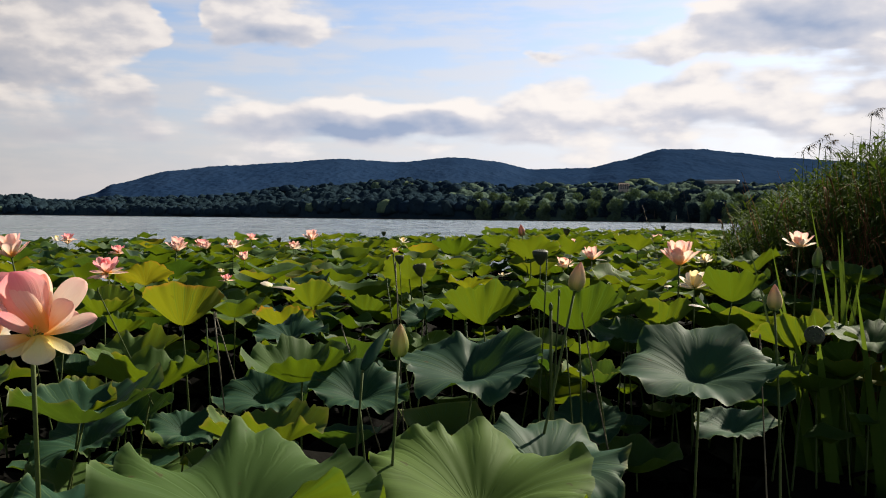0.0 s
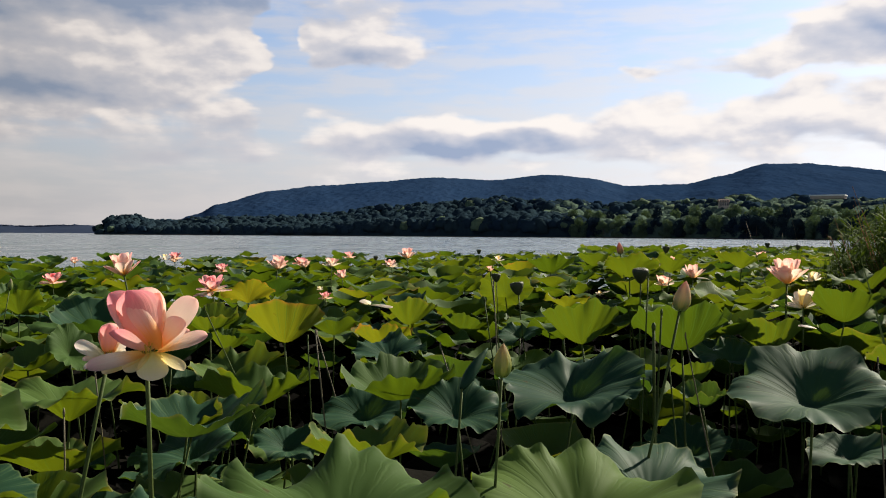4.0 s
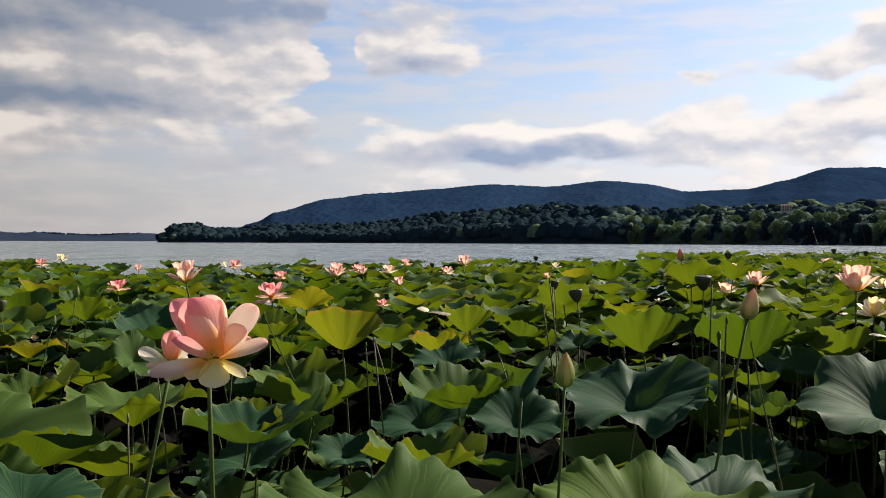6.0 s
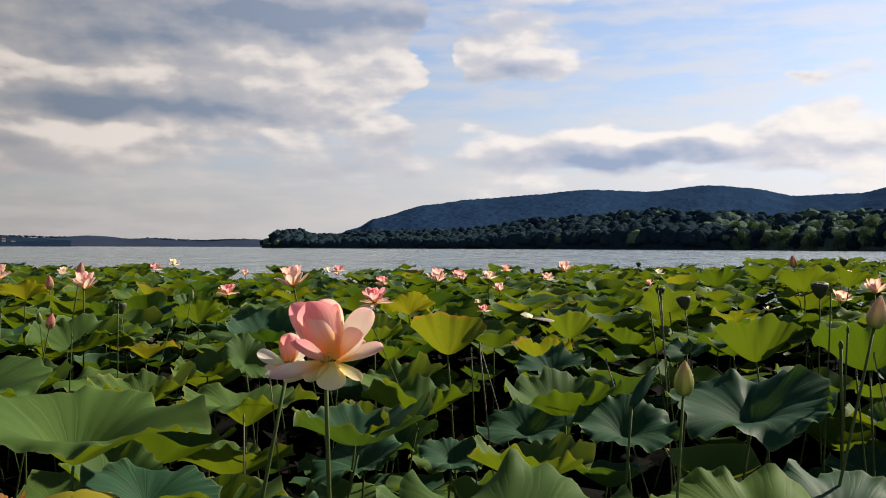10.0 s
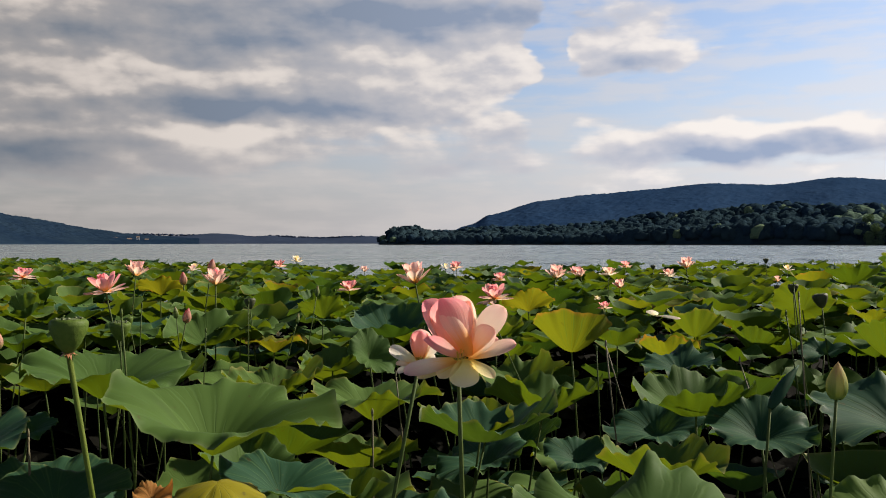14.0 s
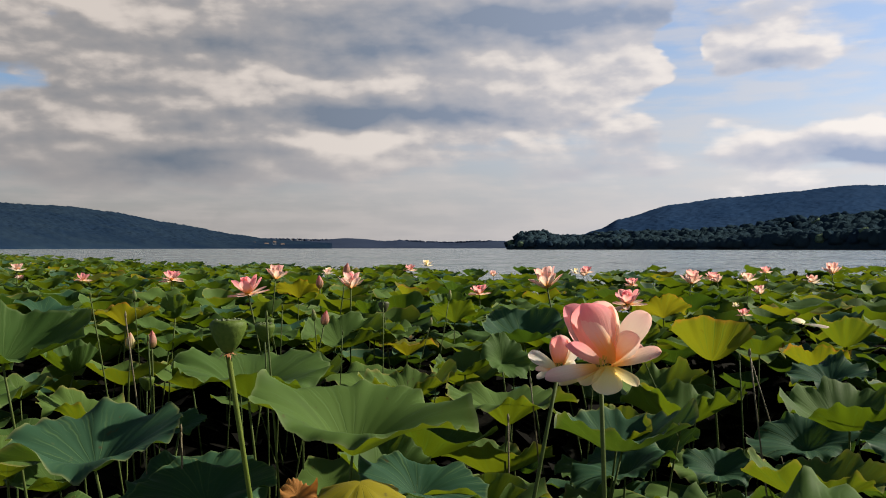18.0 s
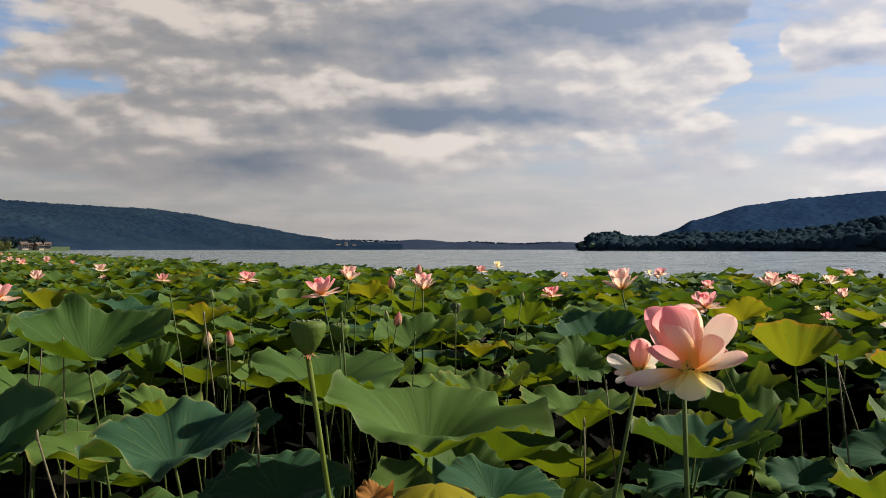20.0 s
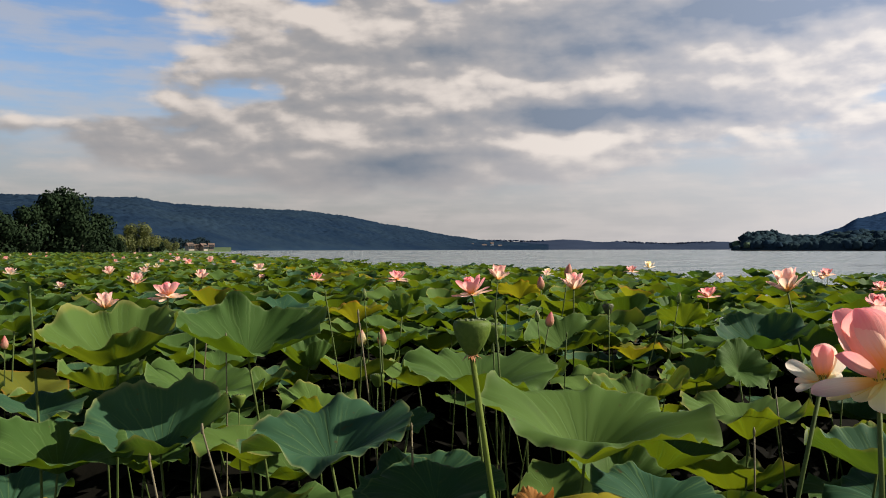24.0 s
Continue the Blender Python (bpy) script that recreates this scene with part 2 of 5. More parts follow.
M_LEAF = leaf_material("lotus_blade_green", (0.033, 0.076, 0.020), (0.090, 0.150, 0.034), (0.085, 0.140, 0.004), (0.170, 0.21, 0.006), (0.42, 0.26, 0.06))
M_LEAF_LIGHT = leaf_material("lotus_blade_light_green", (0.080, 0.140, 0.028), (0.115, 0.180, 0.036), (0.13, 0.19, 0.006), (0.19, 0.24, 0.007), (0.42, 0.26, 0.06))
# dull green leaf; the sky's blue reflection is mixed into its base colour
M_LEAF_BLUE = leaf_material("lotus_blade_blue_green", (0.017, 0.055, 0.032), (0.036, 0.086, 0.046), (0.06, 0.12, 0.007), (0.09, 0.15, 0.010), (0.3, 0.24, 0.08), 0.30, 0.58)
M_LEAF_GOLD = leaf_material("lotus_blade_yellowing", (0.11, 0.14, 0.025), (0.17, 0.17, 0.022), (0.17, 0.19, 0.006), (0.22, 0.20, 0.007), (0.34, 0.15, 0.02), 0.5, 0.62, 0.8, -0.4)
M_LEAF_YELLOW = leaf_material("lotus_blade_yellow", (0.19, 0.175, 0.012), (0.25, 0.21, 0.013), (0.4, 0.32, 0.015), (0.45, 0.34, 0.015), (0.4, 0.2, 0.03), 0.35)
M_LEAF_RUST = leaf_material("lotus_blade_withered", (0.30, 0.12, 0.035), (0.34, 0.18, 0.04), (0.40, 0.14, 0.02), (0.45, 0.2, 0.03), (0.2, 0.09, 0.03), 0.4)


def plain(name, a, b, scale, rough=0.6, bump=0.3, dist=0.003, spec=0.4, through=0.0, glow=(0, 0, 0), detail=5.0, stretch=(1, 1, 1)):
    m, g = material(name)
    obj = g.vec("MULTIPLY", g.add("ShaderNodeTexCoord").outputs["Object"], stretch)
    rnd = g.add("ShaderNodeObjectInfo").outputs["Random"]
    island = g.add("ShaderNodeNewGeometry").outputs["Random Per Island"]
    n = g.noise(obj, scale, detail)
    n2 = g.noise(obj, scale * 0.13, 3.0)
    f = g.math("ADD", g.math("MULTIPLY", g.math("FRACT", g.math("ADD", rnd, island)), 0.5), g.math("ADD", g.math("MULTIPLY", g.math("SUBTRACT", n, 0.4), 1.0), g.math("MULTIPLY", g.math("SUBTRACT", n2, 0.45), 0.9)), clamp=True)
    col = g.mix(f, a, b)
    sh = g.add("ShaderNodeBsdfPrincipled", {"Base Color": col, "Roughness": rough, "Specular IOR Level": spec, "Normal": g.bump(n, bump, dist)}).outputs[0]
    if through:
        sh = g.add("ShaderNodeMixShader", {0: through, 1: sh, 2: g.add("ShaderNodeBsdfTranslucent", {"Color": (*glow, 1)}).outputs[0]}).outputs[0]
    finish(g, sh)
    return m


M_STALK = plain("lotus_stalk", (0.038, 0.062, 0.014), (0.085, 0.11, 0.025), 220, 0.65, 0.5, 0.001, 0.15)
M_STALK_YOUNG = plain("young_pod_stalk", (0.075, 0.105, 0.014), (0.13, 0.155, 0.026), 220, 0.65, 0.5, 0.001, 0.1)
M_STALK_DRY = plain("dry_stalk", (0.085, 0.070, 0.035), (0.18, 0.15, 0.085), 160, 0.7, 0.5, 0.001)
M_POD = plain("seed_pod", (0.050, 0.085, 0.012), (0.105, 0.140, 0.024), 90, 0.6, 0.4, 0.002, 0.15)
M_POD_DARK = plain("dark_seed_pod", (0.030, 0.036, 0.012), (0.065, 0.066, 0.024), 90, 0.6, 0.6, 0.003)
M_POD_TOP = plain("seed_pod_top", (0.06, 0.085, 0.02), (0.11, 0.13, 0.03), 120, 0.6, 0.5, 0.002)
M_SEED = plain("lotus_seed", (0.05, 0.07, 0.02), (0.1, 0.12, 0.03), 120, 0.5)
M_COLLAR = plain("pod_collar", (0.32, 0.12, 0.05), (0.42, 0.2, 0.08), 150, 0.6)
M_STAMEN = plain("stamens", (0.65, 0.42, 0.06), (0.8, 0.6, 0.15), 200, 0.6, through=0.3, glow=(0.8, 0.45, 0.05))
M_REED = plain("reed_blade", (0.032, 0.060, 0.011), (0.080, 0.118, 0.022), 12, 0.75, 0.3, 0.002, 0.03, 0.32, (0.075, 0.12, 0.010))
M_REED_DRY = plain("dry_reed", (0.075, 0.036, 0.014), (0.17, 0.085, 0.034), 12, 0.9, spec=0.05)
M_REED_PLUME = plain("reed_plume", (0.13, 0.09, 0.06), (0.24, 0.18, 0.12), 40, 0.9)
M_GRASS = plain("bright_grass_blade", (0.05, 0.10, 0.015), (0.10, 0.16, 0.03), 14, 0.6, 0.2, 0.002, 0.12, 0.35, (0.12, 0.18, 0.015))
M_BANK = plain("bank_soil", (0.05, 0.05, 0.02), (0.11, 0.11, 0.045), 3, 0.95, 0.8, 0.05)
M_BED = plain("lake_bed_mud", (0.02, 0.02, 0.012), (0.05, 0.045, 0.025), 2, 0.95, 0.6, 0.05)
# far foliage: the blue lift of the air's haze is part of these colours
M_WOOD_DARK = plain("hazed_shore_wood_foliage", (0.014, 0.025, 0.036), (0.025, 0.042, 0.045), 0.5, 1.0, 0.6, 1.0, 0.0)
M_WOOD_SLOPE = plain("hazed_slope_wood_foliage", (0.012, 0.024, 0.040), (0.021, 0.037, 0.048), 0.5, 1.0, 0.6, 1.0, 0.0)
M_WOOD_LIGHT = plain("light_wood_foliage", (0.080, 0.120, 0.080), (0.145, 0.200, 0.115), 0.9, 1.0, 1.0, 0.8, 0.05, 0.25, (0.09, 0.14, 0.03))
M_CANOPY = plain("hazed_canopy_foliage", (0.012, 0.023, 0.038), (0.026, 0.044, 0.049), 0.35, 1.0, 1.0, 1.5, 0.0)
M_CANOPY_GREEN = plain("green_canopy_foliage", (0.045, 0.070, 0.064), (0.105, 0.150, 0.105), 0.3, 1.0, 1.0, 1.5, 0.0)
# distance haze is put into the hills' base colours as blue
M_HILL = plain("hazed_hill_forest", (0.013, 0.031, 0.072), (0.025, 0.049, 0.098), 0.05, 1.0, 0.5, 5.0, 0.0, stretch=(1, 0.12, 1.4))
M_HILL_LEFT = plain("hazed_left_hill_forest", (0.009, 0.019, 0.039), (0.024, 0.041, 0.058), 0.04, 1.0, 0.8, 6.0, 0.0, stretch=(0.5, 0.4, 1.4))
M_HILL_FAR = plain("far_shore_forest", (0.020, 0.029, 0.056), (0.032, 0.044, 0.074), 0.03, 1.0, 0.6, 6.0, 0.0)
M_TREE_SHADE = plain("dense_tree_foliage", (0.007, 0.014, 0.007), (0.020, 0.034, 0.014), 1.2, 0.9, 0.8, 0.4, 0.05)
M_WILLOW = plain("willow_foliage", (0.062, 0.076, 0.026), (0.125, 0.13, 0.05), 1.2, 0.85, 0.8, 0.4, 0.2, 0.35, (0.2, 0.22, 0.05))
M_BARK = plain("bark", (0.03, 0.025, 0.018), (0.08, 0.065, 0.05), 8, 0.95, 0.8, 0.03)
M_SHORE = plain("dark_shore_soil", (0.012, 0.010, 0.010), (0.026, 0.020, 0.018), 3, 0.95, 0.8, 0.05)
M_PLASTER = plain("house_plaster", (0.30, 0.25, 0.20), (0.38, 0.32, 0.27), 1.5, 0.9)
M_WHITE_WALL = plain("white_building_wall", (0.68, 0.66, 0.62), (0.78, 0.76, 0.72), 1.5, 0.8)
M_ROOF = plain("roof_tile", (0.10, 0.07, 0.055), (0.16, 0.105, 0.08), 4, 0.9)
M_WINDOW = plain("dark_window_glass", (0.02, 0.025, 0.03), (0.04, 0.045, 0.05), 1, 0.1)
# near-black colour that stands for deep shade in the gaps between leaves
M_GAP_SHADE = plain("gap_shade_black", (0.002, 0.002, 0.0015), (0.005, 0.0045, 0.003), 14, 0.9, 0.6, 0.01, 0.05)
M_MEADOW = plain("lotus_strip", (0.030, 0.060, 0.014), (0.075, 0.110, 0.028), 0.6, 0.8, 0.8, 0.2)


def petal_material(name, base, mid, tip, glow):
    m, g = material(name)
    s = g.add("ShaderNodeSeparateXYZ", {0: g.add("ShaderNodeUVMap", uv_map="blade").outputs[0]}).outputs
    obj = g.add("ShaderNodeTexCoord").outputs["Object"]
    rnd = g.add("ShaderNodeObjectInfo").outputs["Random"]
    lines = g.noise(g.add("ShaderNodeCombineXYZ", {0: g.math("MULTIPLY", s[0], 26.0), 1: g.math("MULTIPLY", s[1], 1.5), 2: g.math("MULTIPLY", rnd, 20.0)}).outputs[0], 1.0, 3.0)
    v = g.math("ADD", s[1], g.math("ADD", g.math("MULTIPLY", g.math("SUBTRACT", lines, 0.5), 0.25), g.math("MULTIPLY", g.math("SUBTRACT", rnd, 0.5), 0.25)))
    col = g.mix(g.ramp(v, 0.08, 0.52), base, mid)
    col = g.mix(g.ramp(v, 0.5, 1.05), col, tip)
    nrm = g.bump(g.math("ADD", lines, g.math("MULTIPLY", g.noise(obj, 40.0, 3.0), 0.4)), 0.35, 0.002)
    body = g.add("ShaderNodeBsdfPrincipled", {"Base Color": col, "Roughness": 0.55, "Specular IOR Level": 0.3, "Normal": nrm}).outputs[0]
    thin = g.add("ShaderNodeBsdfTranslucent", {"Color": g.mix(0.3, col, glow), "Normal": nrm}).outputs[0]
    finish(g, g.add("ShaderNodeMixShader", {0: 0.55, 1: body, 2: thin}).outputs[0])
    return m


M_PINK = petal_material("pink_petal", (0.95, 0.52, 0.10), (0.94, 0.76, 0.64), (0.92, 0.50, 0.51), (0.96, 0.60, 0.34))
M_ROSE = petal_material("rose_petal", (0.94, 0.50, 0.14), (0.93, 0.58, 0.52), (0.90, 0.30, 0.38), (0.95, 0.45, 0.35))
M_CREAM = petal_material("cream_petal", (0.94, 0.64, 0.10), (0.94, 0.79, 0.38), (0.92, 0.77, 0.54), (0.95, 0.72, 0.22))
M_WHITE = petal_material("white_petal", (0.86, 0.76, 0.44), (0.87, 0.79, 0.68), (0.87, 0.71, 0.64), (0.95, 0.82, 0.58))
M_BUD = petal_material("bud_petal", (0.28, 0.36, 0.10), (0.62, 0.55, 0.32), (0.74, 0.42, 0.36), (0.8, 0.5, 0.3))
M_BUD_YELLOW = petal_material("yellow_bud_petal", (0.24, 0.32, 0.07), (0.46, 0.46, 0.16), (0.58, 0.38, 0.22), (0.6, 0.5, 0.15))
M_BUD_ROSE = petal_material("rose_bud_petal", (0.34, 0.30, 0.12), (0.62, 0.36, 0.27), (0.66, 0.22, 0.24), (0.8, 0.4, 0.25))
M_BUD_GREEN = petal_material("green_bud_petal", (0.16, 0.24, 0.07), (0.24, 0.30, 0.10), (0.42, 0.32, 0.20), (0.4, 0.5, 0.1))

m, g = material("lake_water")
obj = g.add("ShaderNodeTexCoord").outputs["Object"]
w1 = g.noise(g.vec("MULTIPLY", obj, (0.35, 0.9, 1.0)), 1.0, 5.0, 0.6)
w2 = g.noise(g.vec("MULTIPLY", obj, (0.03, 0.16, 1.0)), 1.0, 5.0, 0.65)
w2 = g.math("MULTIPLY", w2, 4.0)
gust = g.noise(g.vec("MULTIPLY", obj, (0.22, 0.07, 1.0)), 1.0, 7.0, 0.72)
nrm = g.bump(g.math("ADD", w1, w2), 0.72, 0.3)
finish(g, g.add("ShaderNodeBsdfPrincipled", {"Base Color": (0.115, 0.145, 0.145, 1), "Roughness": g.ramp(gust, 0.38, 0.62, 0.08, 0.30), "IOR": 1.333, "Specular IOR Level": g.ramp(gust, 0.36, 0.64, 1.0, 0.55), "Normal": nrm}).outputs[0])
M_WATER = m

# ---- shapes ----
def mesh_of(name, verts, faces, mats, uv=None, idx=None, smooth=True, seam=1.0):
    me = bpy.data.meshes.new(name)
    me.from_pydata([tuple(v) for v in verts], [], [tuple(f) for f in faces])
    for m in (mats if isinstance(mats, (list, tuple)) else [mats]):
        me.materials.append(m)
    if smooth:
        me.polygons.foreach_set("use_smooth", [True] * len(me.polygons))
    if idx is not None:
        me.polygons.foreach_set("material_index", idx)
    if uv is not None:
        lay = me.uv_layers.new(name="blade")
        loops = np.empty(len(me.loops), dtype=np.int32)
        me.loops.foreach_get("vertex_index", loops)
        w = np.asarray(uv, dtype=np.float32)[loops]
        total = np.empty(len(me.polygons), dtype=np.int32)
        me.polygons.foreach_get("loop_total", total)
        face = np.repeat(np.arange(len(total)), total)
        most = np.zeros(len(total), dtype=np.float32)
        np.maximum.at(most, face, np.where(w[:, 1] > 0, w[:, 0], 0))
        w[:, 0] += np.where((most[face] - w[:, 0] > 0.5) & (w[:, 1] > 0), 1.0, 0.0) * seam
        lay.data.foreach_set("uv", w.ravel())
    me.update()
    return me


def piece(name, me, parent, label="", m=None):
    """One mesh object under a thing or a part."""
    ob = new(name, me)
    ob.parent = parent
    if m is not None:
        ob.matrix_basis = m
    if label:
        tagged(ob, label)
    return ob


def soft(v, xs, ys):
    """A smooth curve through the points xs, ys."""
    v = np.asarray(v, float)
    t = np.interp(v, xs, np.arange(len(xs)))
    i = np.clip(t.astype(int), 0, len(xs) - 2)
    f = t - i
    f = f * f * (3 - 2 * f) * 0.5 + f * 0.5
    ys = np.asarray(ys, float)
    return ys[i] * (1 - f) + ys[i + 1] * f


def polar(az, d):
    a = np.radians(az)
    return np.sin(a) * d, np.cos(a) * d


def grid_faces(n, m, off=0, wrap=False):
    i, j = np.meshgrid(np.arange(n - 1), np.arange(m if wrap else m - 1), indexing="ij")
    k = (j + 1) % m
    return (np.stack([i * m + j, i * m + k, (i + 1) * m + k, (i + 1) * m + j], -1).reshape(-1, 4) + off).tolist()


def ico(level):
    bm = bmesh.new()
    bmesh.ops.create_icosphere(bm, subdivisions=level, radius=1)
    v = np.array([p.co[:] for p in bm.verts])
    f = np.array([[q.index for q in p.verts] for p in bm.faces])
    bm.free()
    return v, f


def lumps(v, seed, amount, freq):
    return np.array([1 + amount * noise.noise(Vector(p) * freq + Vector((seed, seed * 1.7, 0))) + amount * 0.7 * noise.noise(Vector(p) * freq * 2.3 + Vector((0, seed, 5))) for p in v])


def seed_of(a, k):
    return int(a * 100) + k


def crown_bank(kinds, level, amount, freq, seed, rough=0.26):
    """A few uneven crowns to draw woods from."""
    v, f = ico(level)
    bank = []
    for k in range(kinds):
        w = v * lumps(v, seed + 7.3 * k, amount, freq)[:, None]
        w = w * np.random.default_rng(seed_of(seed, k)).uniform(1 - rough, 1 + rough, len(w))[:, None]
        w[:, 2] = np.where(w[:, 2] < -0.45, -0.45, w[:, 2])
        bank.append(w)
    return bank, f


def scatter(name, bank, f, rows, mats, smooth=False):
    """Joins many crowns into one mesh. Rows: x, y, z, width, height, turn, kind, material."""
    vs, fs, ms, off = [], [], [], 0
    for x, y, z, w, h, turn, k, mi in rows:
        c, s = math.cos(turn), math.sin(turn)
        p = bank[int(k)]
        vs.append(np.stack([x + w * (p[:, 0] * c - p[:, 1] * s), y + w * (p[:, 0] * s + p[:, 1] * c), z + h * p[:, 2]], 1))
        fs.append(f + off)
        ms.append(np.full(len(f), int(mi)))
        off += len(p)
    return mesh_of(name, np.concatenate(vs), np.concatenate(fs).tolist(), mats, idx=np.concatenate(ms).tolist(), smooth=smooth)


rng = np.random.default_rng(4)

# ---- lake, bed and bank ----
def disc(name, z, mat, label, rings=(0, 3, 8, 20, 60, 200, 700, 2000, 4600)):
    n = 96
    vs = [(0, 0, z)] + [(r * math.cos(2 * math.pi * k / n), r * math.sin(2 * math.pi * k / n), z) for r in rings[1:] for k in range(n)]
    fs = [(0, 1 + k, 1 + (k + 1) % n) for k in range(n)] + [f[::-1] for f in grid_faces(len(rings) - 1, n, 1, True)]
    return tagged(new(name, mesh_of(name, vs, fs, mat)), label, name, kind="structure")


disc("ground", -1.6, M_BED, "muddy dark lake bed under the water")
disc("water", 0.0, M_WATER, "pale grey lake water with fine ripples")

n, k = 60, 14
vs = []
for i in range(n):
    for j in range(k):
        x, y = -120 + 240 * i / (n - 1), -0.9 - 2.2 * j * (1 + 0.6 * j)
        vs.append((x, y - 0.02 * abs(x) + 0.5 * noise.noise(Vector((x * 0.3, y * 0.2, 1))), -0.5 + min(0.85, 0.9 * j) + 0.15 * noise.noise(Vector((x * 0.4, y * 0.4, 3)))))
tagged(new("bank", mesh_of("bank", vs, [f[::-1] for f in grid_faces(n, k)], M_BANK)), "low grassy lake bank behind the viewpoint", "bank", kind="structure")

# ---- hills ----
def hill(name, mat, label, az0, az1, step, near, far, crest_az, crest_el, seed, rough=0.4, behind=1.25, count=70, crown=0.0, cell=10.0):
    """A slope that rises from its near shore to its crest, with rounded tree crowns all over it."""
    az = np.arange(az0, az1 + step, step)
    el = soft(az, crest_az, crest_el)
    dn, df = soft(az, *near), soft(az, *far)
    rows = []
    for q in np.concatenate([np.linspace(0, 1, count), [1.02, 1.08, behind]]):
        d = dn + (df - dn) * q
        if q <= 1:
            h = (EYE + np.tan(np.radians(el)) * df) * (q ** 0.8)
        else:
            h = (EYE + np.tan(np.radians(el)) * df) * (1 - 0.6 * (q - 1) / (behind - 1))
        x, y = polar(az, d)
        bumps = np.array([noise.noise(Vector((a * 0.006, b * 0.004, seed))) * 16 + noise.noise(Vector((a * 0.016, b * 0.010, seed))) * 5 for a, b in zip(x, y)])
        if crown and q < 1.05:
            bumps = bumps * (1.0 if q < 0.9 else 0.35) + crown / rough * np.array([0.4 - noise.voronoi(Vector((a / cell, b / cell, seed)))[0][0] for a, b in zip(x, y)])
        z = np.where(q > 0, h + bumps * rough * min(1, q * 3), -2.0)
        rows.append(np.stack([x, y, z], 1))
    v = np.concatenate(rows)
    return tagged(new(name, mesh_of(name, v, [f[::-1] for f in grid_faces(len(rows), len(az))], mat)), label, "hill", kind="structure"), az, el, dn, df


RIDGE_AZ = (-24.5, -21.4, -20.3, -17, -13.7, -10.2, -6.6, -3, 0.6, 3.1, 5.6, 9.2, 11.3, 13.7, 16.1, 18.1, 20.4, 26, 40, 60)
RIDGE_EL = (0.0, 1.2, 1.8, 2.7, 3.1, 3.35, 3.7, 3.5, 3.85, 3.6, 3.15, 3.2, 3.72, 4.42, 4.36, 4.12, 3.8, 3.4, 3.4, 3.0)
hill("hill_main", M_HILL, "long wooded ridge behind the lake, blue haze in its colour", -24.5, 36, 0.11, ((-25, 60), (1150, 900)), ((-25, 0, 60), (1700, 2000, 1700)), RIDGE_AZ, RIDGE_EL, 3.0, 0.4, 1.25, 120, 2.6, 9.0)
LEFT_AZ = (-100, -80, -70, -67.4, -64.2, -61.9, -58.2, -54.7, -51.9, -48.3, -44.6, -42.1, -38.5)
LEFT_EL = (2.6, 3.0, 3.2, 3.15, 3.2, 2.85, 2.62, 2.52, 2.2, 1.55, 0.88, 0.55, 0.3)
hill("hill_left", M_HILL_LEFT, "wooded hill sloping down to the lake, blue haze in its colour", -84, -38.5, 0.10, ((-100, -70, -38), (500, 800, 1900)), ((-100, -70, -38), (1100, 1500, 2300)), LEFT_AZ, LEFT_EL, 11.0, 0.4, 1.25, 130, 4.2, 9.0)
FAR_AZ, FAR_EL = (-46, -42, -39, -37.4, -35, -34.2, -31, -29.5, -28.4, -26.5, -20), \
    (0.55, 0.60, 0.55, 0.56, 0.44, 0.5, 0.38, 0.45, 0.46, 0.3, 0.25)
hill("hill_far", M_HILL_FAR, "low far wooded shore across the lake, haze in its colour", -46, -20, 0.15, ((-46, -20), (2700, 2700)), ((-46, -20), (3200, 3200)), FAR_AZ, FAR_EL, 23.0, 0.5)

# crowns that roughen the hills' outlines
bank1, f1 = crown_bank(5, 1, 0.5, 1.3, 2.0, 0.1)
def ridge_wood(name, mat, label, az0, az1, crest_az, crest_el, near, far, count, size, low):
    rows = []
    for k in range(count):
        a = rng.uniform(az0, az1)
        q = rng.uniform(low, 1.0)
        dn, df = float(soft(a, *near)), float(soft(a, *far))
        d = dn + (df - dn) * q
        z = (EYE + math.tan(math.radians(float(soft(a, crest_az, crest_el)))) * df) * q ** 0.8
        x, y = polar(a, d)
        w = rng.uniform(0.6, 1.3) * size
        rows.append((x, y, z - 0.25 * w, w, w * rng.uniform(0.45, 0.7), rng.uniform(0, 6.3), rng.integers(5), 0))
    tagged(new(name, scatter(name, bank1, f1, rows, [mat], True)), label, "forest", kind="stuff")


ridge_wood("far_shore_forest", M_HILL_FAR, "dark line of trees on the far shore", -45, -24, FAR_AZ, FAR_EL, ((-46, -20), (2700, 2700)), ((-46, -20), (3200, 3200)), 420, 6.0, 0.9)

